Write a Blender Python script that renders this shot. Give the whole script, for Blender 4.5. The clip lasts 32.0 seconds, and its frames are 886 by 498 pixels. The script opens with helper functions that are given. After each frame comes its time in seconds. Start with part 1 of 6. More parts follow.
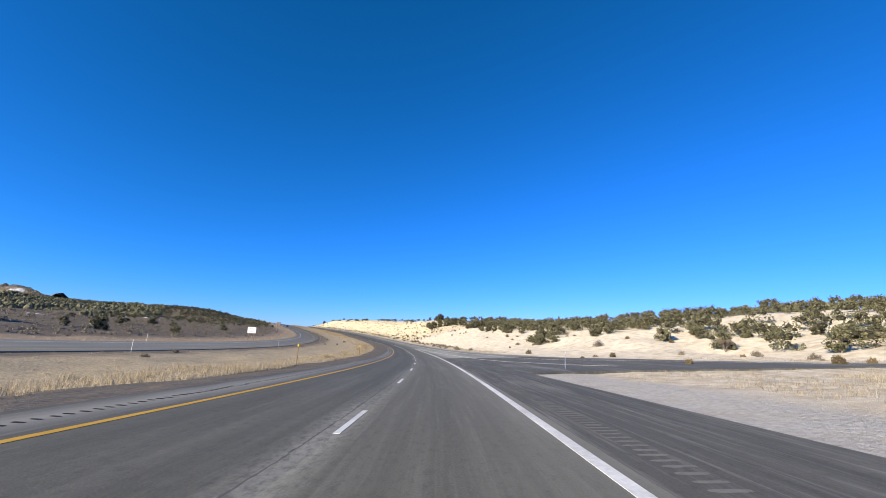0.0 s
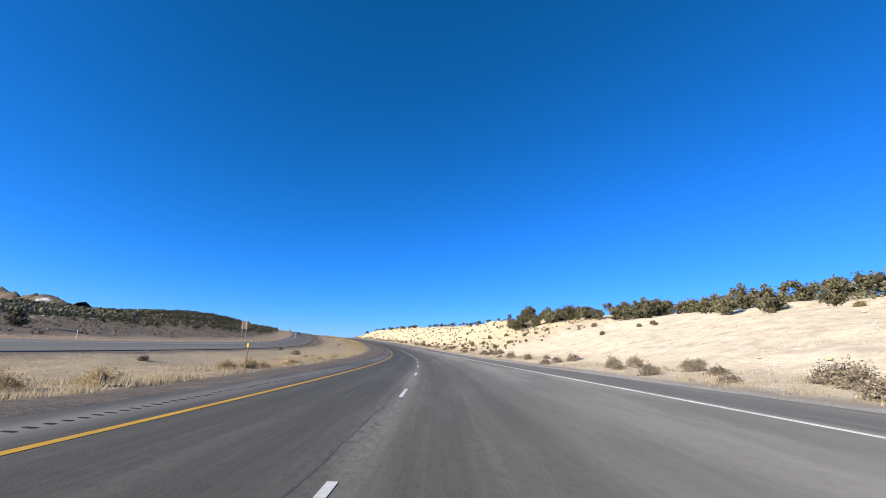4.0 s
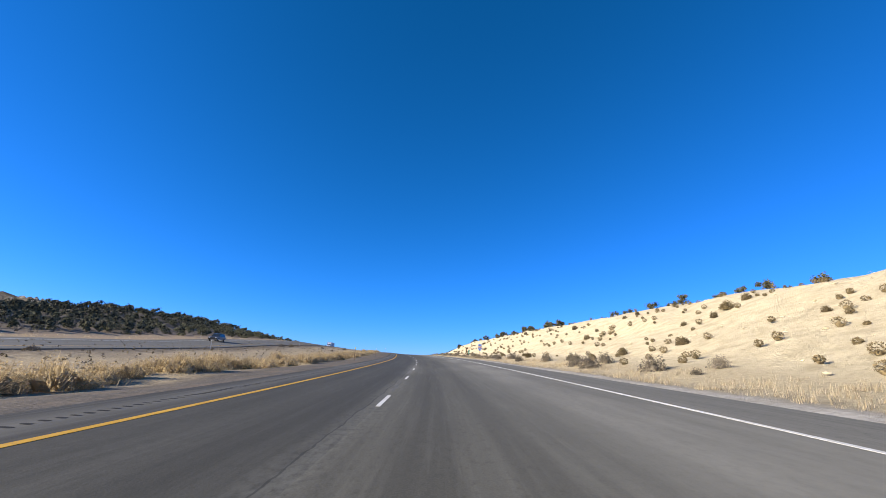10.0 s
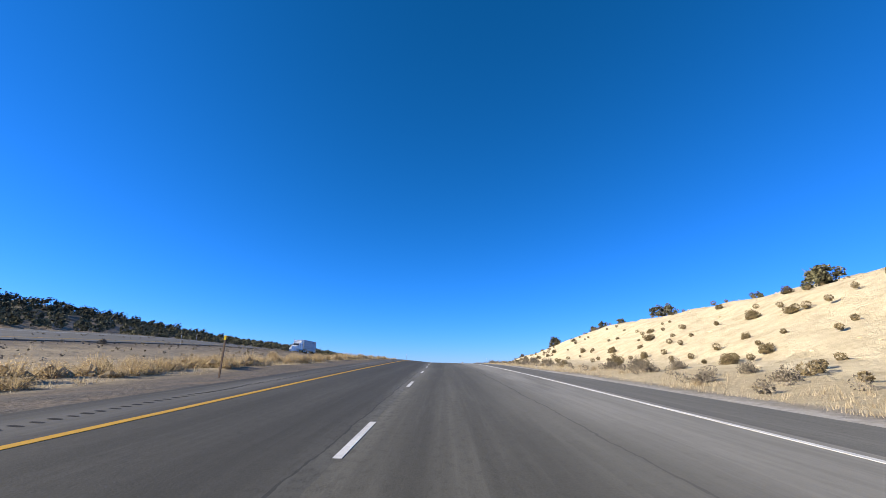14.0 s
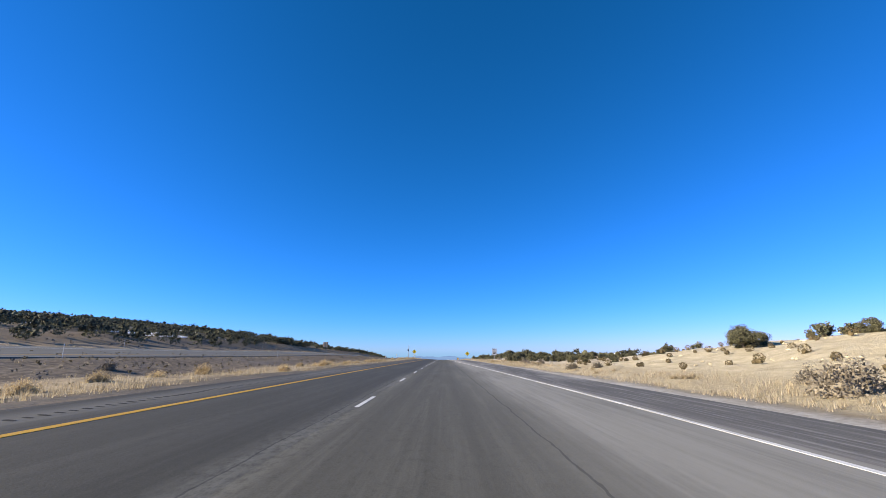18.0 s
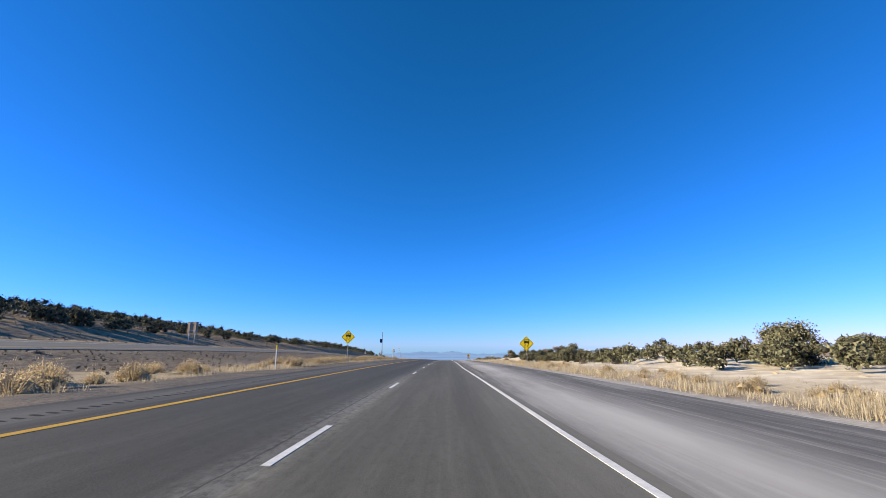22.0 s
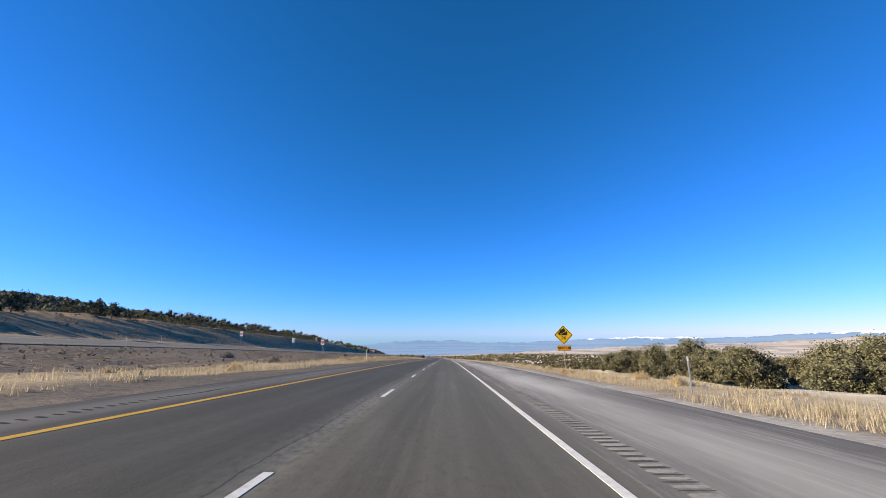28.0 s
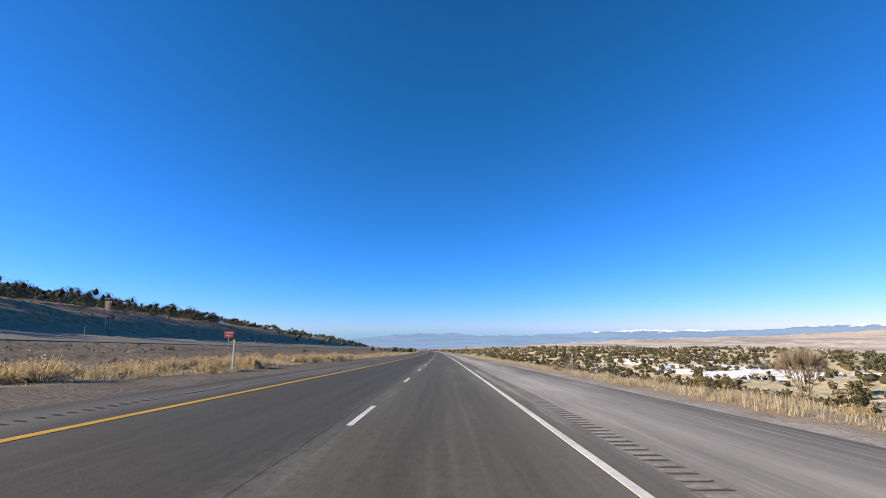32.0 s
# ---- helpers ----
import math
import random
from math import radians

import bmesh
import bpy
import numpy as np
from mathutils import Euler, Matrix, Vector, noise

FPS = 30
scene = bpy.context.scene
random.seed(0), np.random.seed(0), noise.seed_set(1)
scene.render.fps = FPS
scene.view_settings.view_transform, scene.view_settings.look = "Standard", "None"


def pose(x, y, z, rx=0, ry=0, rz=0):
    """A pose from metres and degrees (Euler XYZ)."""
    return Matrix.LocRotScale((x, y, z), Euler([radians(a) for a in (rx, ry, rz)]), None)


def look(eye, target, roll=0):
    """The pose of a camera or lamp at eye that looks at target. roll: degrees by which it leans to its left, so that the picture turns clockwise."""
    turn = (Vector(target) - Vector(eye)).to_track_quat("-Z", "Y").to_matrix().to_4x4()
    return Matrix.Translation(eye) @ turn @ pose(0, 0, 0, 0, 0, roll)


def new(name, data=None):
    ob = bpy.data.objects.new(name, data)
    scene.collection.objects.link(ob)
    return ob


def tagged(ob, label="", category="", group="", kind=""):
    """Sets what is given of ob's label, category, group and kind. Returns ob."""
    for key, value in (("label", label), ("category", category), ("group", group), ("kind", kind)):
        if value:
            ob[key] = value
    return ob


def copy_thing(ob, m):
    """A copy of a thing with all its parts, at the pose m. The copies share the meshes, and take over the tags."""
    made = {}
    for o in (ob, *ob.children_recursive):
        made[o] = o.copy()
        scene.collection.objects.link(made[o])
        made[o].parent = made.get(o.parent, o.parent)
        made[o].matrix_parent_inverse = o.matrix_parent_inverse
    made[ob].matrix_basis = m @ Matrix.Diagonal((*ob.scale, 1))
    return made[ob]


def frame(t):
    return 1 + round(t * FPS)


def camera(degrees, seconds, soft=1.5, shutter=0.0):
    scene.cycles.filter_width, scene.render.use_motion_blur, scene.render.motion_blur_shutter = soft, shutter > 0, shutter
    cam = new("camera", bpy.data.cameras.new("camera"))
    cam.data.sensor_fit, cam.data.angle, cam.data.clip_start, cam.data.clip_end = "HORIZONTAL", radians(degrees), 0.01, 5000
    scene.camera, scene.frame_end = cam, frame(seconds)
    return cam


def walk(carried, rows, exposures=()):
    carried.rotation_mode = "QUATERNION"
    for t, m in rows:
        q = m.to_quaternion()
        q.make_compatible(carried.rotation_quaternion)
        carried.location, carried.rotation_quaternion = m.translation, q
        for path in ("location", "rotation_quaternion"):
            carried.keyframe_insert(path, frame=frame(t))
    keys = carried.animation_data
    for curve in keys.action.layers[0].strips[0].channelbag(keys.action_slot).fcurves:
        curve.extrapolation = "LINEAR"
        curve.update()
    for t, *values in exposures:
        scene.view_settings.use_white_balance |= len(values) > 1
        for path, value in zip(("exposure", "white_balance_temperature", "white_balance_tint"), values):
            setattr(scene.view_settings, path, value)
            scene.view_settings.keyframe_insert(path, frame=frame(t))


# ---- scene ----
cam = camera(93.4, 32.0, soft=0.8, shutter=0.014)
EYE = 1.43  # the camera over the road
# seconds, x, y, z over the start, tilt up, turn to the left, lean to the left
PATH = [
    (0, 0.00, 0.00, 0.00, 11.94, 0.57, 2.76),
    (1, -0.80, 35.52, -1.11, 12.42, 3.13, 2.76),
    (2, -3.13, 70.95, -1.97, 12.73, 5.53, 2.76),
    (3, -6.79, 106.21, -2.58, 13.16, 7.50, 2.76),
    (4, -11.63, 141.26, -2.89, 13.69, 9.28, 2.76),
    (5, -17.72, 176.01, -2.94, 14.04, 11.51, 2.76),
    (6, -25.18, 210.42, -2.79, 14.19, 13.94, 2.76),
    (7, -34.03, 244.46, -2.43, 14.61, 16.14, 2.76),
    (8, -44.30, 277.99, -1.84, 15.14, 18.64, 2.76),
    (9, -56.02, 310.87, -1.04, 15.62, 21.52, 2.76),
    (10, -69.12, 343.08, -0.05, 15.75, 23.79, 2.76),
    (11, -83.47, 374.68, 1.04, 15.85, 25.82, 2.76),
    (12, -98.90, 405.74, 2.15, 15.87, 28.01, 2.76),
    (13, -115.25, 436.31, 3.29, 15.73, 29.45, 2.13),
    (14, -132.28, 466.57, 4.44, 15.66, 30.37, 1.33),
    (15, -149.64, 496.57, 5.51, 15.57, 30.66, 0.53),
    (16, -167.16, 526.54, 6.30, 14.85, 30.73, -0.24),
    (17, -184.72, 556.58, 6.61, 13.97, 30.67, -0.24),
    (18, -202.30, 586.68, 6.46, 13.60, 30.62, -0.24),
    (19, -219.98, 616.85, 6.05, 13.30, 30.67, -0.24),
    (20, -237.81, 647.07, 5.56, 13.28, 30.89, -0.24),
    (21, -255.75, 677.35, 5.07, 13.27, 30.96, -0.24),
    (22, -273.74, 707.66, 4.58, 13.00, 31.01, -0.24),
    (23, -291.74, 737.98, 4.00, 12.84, 31.05, -0.24),
    (24, -309.74, 768.31, 3.23, 12.30, 31.09, -0.24),
    (25, -327.74, 798.68, 2.30, 12.35, 31.02, -0.24),
    (26, -345.75, 829.17, 1.24, 12.09, 30.92, -0.24),
    (27, -363.76, 859.74, 0.01, 11.78, 30.85, -0.24),
    (28, -381.77, 890.37, -1.41, 11.57, 30.81, -0.24),
    (29, -399.90, 921.16, -2.99, 11.36, 30.74, -0.24),
    (30, -418.08, 951.99, -4.69, 11.16, 30.74, -0.24),
    (31, -436.27, 982.80, -6.53, 10.87, 30.86, -0.24),
    (32, -454.44, 1013.55, -8.46, 10.72, 30.93, -0.24),
]
ROWS = [(t, pose(x, y, z + EYE, 90 + tilt, 0, turn) @ pose(0, 0, 0, 0, 0, lean)) for t, x, y, z, tilt, turn, lean in PATH]
# the lens opens a little and warms as the land turns from pale sand to dark scrub
LENS = [(0, 1.0, 6500, 10), (6, 1.02, 6500, 10), (14, 1.05, 6550, 10), (19, 1.1, 6750, 10), (25, 1.13, 7000, 10), (28, 1.15, 7250, 10), (32, 1.12, 7400, 10)]
walk(cam, ROWS, LENS)

# ---- light ----
SUN_ELEVATION = radians(20)
SKY_SLOPES = [(0.0985, 1.88), (0.775, 0.96), (1.156, 1.20)]  # gain and slope of red, green, blue
SUN_TURN = radians(130)  # of the sun, from the y axis to the left
world = bpy.data.worlds.new("sky")
scene.world = world
world.use_nodes = True
wn = world.node_tree
sky = wn.nodes.new("ShaderNodeTexSky")
sky.sky_type, sky.sun_disc = "NISHITA", False
sky.sun_elevation, sky.sun_rotation = SUN_ELEVATION, -SUN_TURN
sky.altitude, sky.air_density, sky.dust_density, sky.ozone_density = 1800, 1.0, 0.2, 3.0
# the deep, clear blue of thin high air: each channel keeps its own slope towards the zenith
parts, whole = wn.nodes.new("ShaderNodeSeparateColor"), wn.nodes.new("ShaderNodeCombineColor")
wn.links.new(sky.outputs[0], parts.inputs[0])
for channel, (gain, slope) in enumerate(SKY_SLOPES):
    power, times = wn.nodes.new("ShaderNodeMath"), wn.nodes.new("ShaderNodeMath")
    power.operation, times.operation = "POWER", "MULTIPLY"
    power.inputs[1].default_value, times.inputs[1].default_value = slope, gain
    wn.links.new(parts.outputs[channel], power.inputs[0])
    wn.links.new(power.outputs[0], times.inputs[0])
    wn.links.new(times.outputs[0], whole.inputs[channel])
wn.links.new(whole.outputs[0], wn.nodes["Background"].inputs[0])
wn.nodes["Background"].inputs[1].default_value = 0.07
sun = new("sun", bpy.data.lights.new("sun", "SUN"))
sun.data.energy, sun.data.angle, sun.data.color = 5.0, radians(0.53), (1.0, 0.89, 0.70)
sun_way = Vector((-math.sin(SUN_TURN) * math.cos(SUN_ELEVATION), math.cos(SUN_TURN) * math.cos(SUN_ELEVATION), math.sin(SUN_ELEVATION)))
sun.matrix_world = look((0, 0, 0), -sun_way)
sun.location = (0, 500, 200)


# ---- materials ----
def shade(name, rough=0.9, spec=0.2, metal=0.0):
    m = bpy.data.materials.new(name)
    m.use_nodes = True
    b = m.node_tree.nodes["Principled BSDF"]
    b.inputs["Roughness"].default_value = rough
    b.inputs["Specular IOR Level"].default_value = spec
    b.inputs["Metallic"].default_value = metal
    return m, m.node_tree, b


def put(tree, kind, **values):
    n = tree.nodes.new(kind)
    for k, v in values.items():
        n.inputs[k.replace("_", " ")].default_value = v
    return n


def noise_node(tree, scale, detail=4.0, rough=0.6, vec=None, stretch=None):
    n = put(tree, "ShaderNodeTexNoise", Scale=scale, Detail=detail, Roughness=rough)
    if vec is None:
        vec = put(tree, "ShaderNodeNewGeometry").outputs["Position"]
    if stretch:
        mp = tree.nodes.new("ShaderNodeMapping")
        mp.inputs["Scale"].default_value = stretch
        tree.links.new(vec, mp.inputs["Vector"])
        vec = mp.outputs["Vector"]
    tree.links.new(vec, n.inputs["Vector"])
    return n.outputs["Fac"]


def ramp(tree, fac, stops):
    r = tree.nodes.new("ShaderNodeValToRGB")
    e = r.color_ramp.elements
    while len(e) < len(stops):
        e.new(0.5)
    for k, (at, c) in zip(e, stops):
        k.position = at
        k.color = (*c, 1) if not isinstance(c, (int, float)) else (c, c, c, 1)
    tree.links.new(fac, r.inputs["Fac"])
    return r.outputs["Color"]


def mix(tree, fac, a, b):
    m = tree.nodes.new("ShaderNodeMix")
    m.data_type = "RGBA"
    for value, slot in ((fac, 0), (a, 6), (b, 7)):
        if hasattr(value, "links"):
            tree.links.new(value, m.inputs[slot])
        elif slot == 0:
            m.inputs[0].default_value = value
        else:
            m.inputs[slot].default_value = (*value, 1)
    return m.outputs[2]


def bump(tree, b, fac, strength, distance):
    n = put(tree, "ShaderNodeBump", Strength=strength, Distance=distance)
    tree.links.new(fac, n.inputs["Height"])
    tree.links.new(n.outputs["Normal"], b.inputs["Normal"])


def speckled(name, low, high, scale=8.0, big=0.5, rough=0.9, spec=0.2, metal=0.0, bumpy=0.0, vary=0.0):
    """A surface whose colour wanders between two tones at two scales; vary: from object to object."""
    m, t, b = shade(name, rough, spec, metal)
    obj = put(t, "ShaderNodeTexCoord").outputs["Object"]
    fine = noise_node(t, scale, vec=obj)
    coarse = noise_node(t, big, 3.0, vec=obj)
    mx = t.nodes.new("ShaderNodeMath")
    mx.operation = "MULTIPLY_ADD"
    mx.inputs[1].default_value = 0.6
    t.links.new(fine, mx.inputs[0])
    m2 = t.nodes.new("ShaderNodeMath")
    m2.operation = "MULTIPLY_ADD"
    m2.inputs[1].default_value = 0.6
    m2.inputs[2].default_value = -0.1
    t.links.new(coarse, m2.inputs[0])
    t.links.new(m2.outputs[0], mx.inputs[2])
    col = ramp(t, mx.outputs[0], [(0.3, low), (0.7, high)])
    if vary:
        hsv = t.nodes.new("ShaderNodeHueSaturation")
        info = t.nodes.new("ShaderNodeObjectInfo")
        mr = put(t, "ShaderNodeMapRange")
        t.links.new(info.outputs["Random"], mr.inputs[0])
        mr.inputs[3].default_value, mr.inputs[4].default_value = 1 - vary, 1 + vary
        t.links.new(mr.outputs[0], hsv.inputs["Value"])
        t.links.new(col, hsv.inputs["Color"])
        col = hsv.outputs[0]
    t.links.new(col, b.inputs["Base Color"])
    if bumpy:
        bump(t, b, fine, 0.6, bumpy)
    return m


def island_mat(name, low, high, rough=0.85, soft=0.0):
    """Foliage: the tone changes from leaf to leaf; soft lets light through."""
    m, t, b = shade(name, rough, 0.15)
    g = put(t, "ShaderNodeNewGeometry")
    info = t.nodes.new("ShaderNodeObjectInfo")
    col = ramp(t, g.outputs["Random Per Island"], [(0.0, low), (1.0, high)])
    hsv = t.nodes.new("ShaderNodeHueSaturation")
    mr = put(t, "ShaderNodeMapRange")
    t.links.new(info.outputs["Random"], mr.inputs[0])
    mr.inputs[3].default_value, mr.inputs[4].default_value = 0.8, 1.2
    t.links.new(mr.outputs[0], hsv.inputs["Value"])
    t.links.new(col, hsv.inputs["Color"])
    t.links.new(hsv.outputs[0], b.inputs["Base Color"])
    if soft:
        tr = t.nodes.new("ShaderNodeBsdfTranslucent")
        t.links.new(hsv.outputs[0], tr.inputs["Color"])
        ms = t.nodes.new("ShaderNodeMixShader")
        ms.inputs[0].default_value = soft
        t.links.new(b.outputs[0], ms.inputs[1])
        t.links.new(tr.outputs[0], ms.inputs[2])
        t.links.new(ms.outputs[0], t.nodes["Material Output"].inputs["Surface"])
    return m


def attr(tree, name):
    a = tree.nodes.new("ShaderNodeAttribute")
    a.attribute_name = name
    return a.outputs["Fac"]


def math_node(tree, op, a, b=0.0, clamp=False):
    n = tree.nodes.new("ShaderNodeMath")
    n.operation, n.use_clamp = op, clamp
    for slot, v in ((0, a), (1, b)):
        if hasattr(v, "links"):
            tree.links.new(v, n.inputs[slot])
        else:
            n.inputs[slot].default_value = v
    return n.outputs[0]


def ground_material():
    """Pale dirt, yellow sand of the cut, dry grass and gravel, told apart by the sheet's own masks."""
    m, t, b = shade("desert_ground", 0.95, 0.1)
    fine, mid, big = noise_node(t, 6.0, 6.0), noise_node(t, 0.6, 5.0), noise_node(t, 0.05, 4.0)
    dirt = ramp(t, fine, [(0.3, (0.22, 0.165, 0.105)), (0.72, (0.40, 0.315, 0.215))])
    dirt = mix(t, ramp(t, big, [(0.4, 0.0), (0.65, 1.0)]), dirt, ramp(t, mid, [(0.3, (0.26, 0.19, 0.125)), (0.7, (0.37, 0.28, 0.19))]))
    sand = ramp(t, mid, [(0.25, (0.51, 0.43, 0.275)), (0.7, (0.71, 0.61, 0.412))])
    sand = mix(t, ramp(t, noise_node(t, 2.6, 6.0, 0.75), [(0.49, 0.0), (0.68, 0.6)]), sand, (0.42, 0.32, 0.195))
    pale = ramp(t, mid, [(0.3, (0.55, 0.465, 0.335)), (0.7, (0.77, 0.68, 0.53))])
    pale = mix(t, ramp(t, noise_node(t, 1.7, 6.0, 0.75), [(0.56, 0.0), (0.76, 0.5)]), pale, (0.40, 0.31, 0.20))
    chips = ramp(t, fine, [(0.3, (0.34, 0.315, 0.275)), (0.7, (0.52, 0.49, 0.44))])
    brush = ramp(t, noise_node(t, 1.9, 7.0, 0.72), [(0.34, (0.048, 0.037, 0.026)), (0.5, (0.125, 0.100, 0.073)), (0.68, (0.27, 0.222, 0.163))])
    brush = mix(t, ramp(t, big, [(0.42, 0.0), (0.6, 0.55)]), brush, ramp(t, mid, [(0.3, (0.09, 0.079, 0.068)), (0.7, (0.22, 0.192, 0.163))]))
    straw = ramp(t, fine, [(0.3, (0.26, 0.202, 0.122)), (0.7, (0.55, 0.45, 0.295))])
    grav = ramp(t, fine, [(0.25, (0.055, 0.049, 0.042)), (0.75, (0.165, 0.147, 0.126))])
    red = ramp(t, noise_node(t, 0.006, 6.0, 0.65, stretch=(1, 0.35, 4)), [(0.3, (0.20, 0.115, 0.085)), (0.5, (0.36, 0.20, 0.15)), (0.7, (0.46, 0.34, 0.27))])
    dark = ramp(t, mid, [(0.3, (0.085, 0.069, 0.048)), (0.7, (0.205, 0.166, 0.115))])
    edge = math_node(t, "MULTIPLY", math_node(t, "SUBTRACT", mid, 0.5), 1.1)
    col = dirt
    for name, c in (("brush", brush), ("dark", dark), ("bank", ramp(t, mid, [(0.3, (0.19, 0.130, 0.074)), (0.7, (0.40, 0.285, 0.168))])), ("red", red), ("sand", sand), ("pale", pale), ("straw", straw), ("gravel", grav), ("chips", chips)):
        a = attr(t, name)
        k = math_node(t, "ADD", a, math_node(t, "MULTIPLY", edge, math_node(t, "MULTIPLY", a, math_node(t, "SUBTRACT", 1.0, a))), True)
        k = math_node(t, "ADD", k, math_node(t, "MULTIPLY", edge, math_node(t, "GREATER_THAN", a, 0.02)), True)
        col = mix(t, k, col, c)
    snow = math_node(t, "GREATER_THAN", math_node(t, "MULTIPLY", attr(t, "snow"), noise_node(t, 0.12, 4.0)), 0.47)
    col = mix(t, snow, col, (0.82, 0.84, 0.88))
    t.links.new(col, b.inputs["Base Color"])
    rubble = math_node(t, "MULTIPLY", noise_node(t, 2.2, 7.0, 0.78), math_node(t, "ADD", math_node(t, "MULTIPLY", math_node(t, "ADD", attr(t, "sand"), math_node(t, "MULTIPLY", attr(t, "pale"), 0.5)), 2.5), 0.25))
    rel = math_node(t, "ADD", math_node(t, "ADD", math_node(t, "MULTIPLY", fine, 0.35), mid), rubble)
    bump(t, b, rel, 0.8, 0.13)
    return m


def asphalt_material(name, low, high, streak, light, lanes_differ=False, dusty=None, paleness=(1.45, 0.42)):
    """Asphalt in road coordinates (across, along): streaks along the wheel paths, patches and grit."""
    m, t, b = shade(name, 0.88, 0.25)
    uv = put(t, "ShaderNodeUVMap").outputs[0]
    grit = noise_node(t, 30.0, 3.0, vec=uv)
    lanes = noise_node(t, 1.3, 4.0, 0.65, vec=uv, stretch=(1.0, 0.012, 1))
    patch = noise_node(t, 0.25, 5.0, 0.65, vec=uv, stretch=(1.0, 0.16, 1))
    base = ramp(t, math_node(t, "ADD", math_node(t, "MULTIPLY", lanes, 0.6), math_node(t, "MULTIPLY", grit, 0.4)), [(0.35, low), (0.65, high)])
    base = mix(t, math_node(t, "MULTIPLY", ramp(t, patch, [(0.52, 0.0), (0.72, 1.0)]), streak), base, light)
    streaks = noise_node(t, 5.0, 4.0, 0.7, vec=uv, stretch=(1.0, 0.03, 1))
    crumbs = noise_node(t, 7.0, 5.0, 0.75, vec=uv, stretch=(1, 0.5, 1))
    base = mix(t, math_node(t, "MULTIPLY", ramp(t, streaks, [(0.5, 0.0), (0.68, 1.0)]), streak * 0.7), base, light)
    base = mix(t, math_node(t, "MULTIPLY", ramp(t, streaks, [(0.32, 1.0), (0.46, 0.0)]), streak * 0.6), base, low)
    base = mix(t, ramp(t, crumbs, [(0.3, 0.5), (0.48, 0.0)]), base, tuple(0.7 * c for c in low))
    if lanes_differ:
        lane = attr(t, "lane")
        wob = math_node(t, "ADD", lane, math_node(t, "MULTIPLY", math_node(t, "SUBTRACT", noise_node(t, 1.2, 4.0, 0.7, vec=uv, stretch=(1, 0.35, 1)), 0.5), 0.3))
        # the older left lane is darker; dusty wear along the seam, and the open joint itself
        base = mix(t, math_node(t, "MULTIPLY", math_node(t, "LESS_THAN", wob, -0.28), math_node(t, "ADD", 0.2, math_node(t, "MULTIPLY", attr(t, "past_ramp"), 0.16))), base, tuple(0.62 * c for c in low))
        third = math_node(t, "MULTIPLY", math_node(t, "SUBTRACT", lane, 4.6), 1.2, True)
        base = mix(t, math_node(t, "MULTIPLY", third, math_node(t, "MULTIPLY", ramp(t, patch, [(0.4, 0.1), (0.62, 0.9)]), ramp(t, crumbs, [(0.35, 0.45), (0.6, 1.0)]))), base, light)
        base = mix(t, math_node(t, "MULTIPLY", ramp(t, crumbs, [(0.55, 0.0), (0.75, 0.18)]), ramp(t, patch, [(0.4, 0.15), (0.6, 1.0)])), base, light)
        salt = math_node(t, "MULTIPLY", math_node(t, "MULTIPLY", math_node(t, "SUBTRACT", lane, 4.3), 0.8, True), attr(t, "widened"))
        base = mix(t, math_node(t, "MULTIPLY", salt, math_node(t, "MULTIPLY", ramp(t, streaks, [(0.35, 0.3), (0.6, 0.9)]), ramp(t, patch, [(0.35, 0.4), (0.6, 0.9)]))), base, (0.36, 0.346, 0.312))
        outer = math_node(t, "MULTIPLY", math_node(t, "MULTIPLY", math_node(t, "SUBTRACT", lane, 2.0), 0.24, True), ramp(t, patch, [(0.35, 0.35), (0.62, 0.75)]))
        base = mix(t, outer, base, light)
        wear = math_node(t, "SUBTRACT", 1.0, math_node(t, "MULTIPLY", math_node(t, "ABSOLUTE", math_node(t, "ADD", lane, 0.15)), 1.7), True)
        wear = math_node(t, "MULTIPLY", wear, ramp(t, crumbs, [(0.38, 0.25), (0.6, 1.3)]), True)
        base = mix(t, math_node(t, "MULTIPLY", wear, ramp(t, patch, [(0.4, 0.1), (0.62, 0.75)])), base, light)
        joint = math_node(t, "LESS_THAN", math_node(t, "ABSOLUTE", math_node(t, "ADD", wob, 0.3)), 0.018)
        base = mix(t, math_node(t, "MULTIPLY", joint, 0.5), base, (0.02, 0.02, 0.02))
        crack = math_node(t, "LESS_THAN", math_node(t, "ABSOLUTE", math_node(t, "SUBTRACT", wob, 4.2)), 0.022)
        base = mix(t, math_node(t, "MULTIPLY", math_node(t, "MULTIPLY", crack, attr(t, "widened")), 0.5), base, (0.025, 0.025, 0.023))
        for at in (1.15, 2.95, -1.3, -3.1):  # wheel paths, polished darker
            path_ = math_node(t, "SUBTRACT", 1.0, math_node(t, "MULTIPLY", math_node(t, "ABSOLUTE", math_node(t, "SUBTRACT", lane, at)), 1.9), True)
            base = mix(t, math_node(t, "MULTIPLY", path_, math_node(t, "MULTIPLY", lanes, 0.55)), base, tuple(0.75 * c for c in low))
    if dusty:  # a pale band of dust, its middle and half width off the lane line
        off = math_node(t, "ABSOLUTE", math_node(t, "SUBTRACT", attr(t, "lane"), dusty[0]))
        k = math_node(t, "SUBTRACT", 1.0, math_node(t, "DIVIDE", off, dusty[1]), True)
        base = mix(t, math_node(t, "MULTIPLY", k, ramp(t, patch, [(0.3, 0.3), (0.6, 1.0)])), base, light)
    paler_tone = t.nodes.new("ShaderNodeHueSaturation")  # the stretch by the ramp is paler
    t.links.new(math_node(t, "SUBTRACT", paleness[0], math_node(t, "MULTIPLY", attr(t, "past_ramp"), paleness[1])), paler_tone.inputs["Value"])
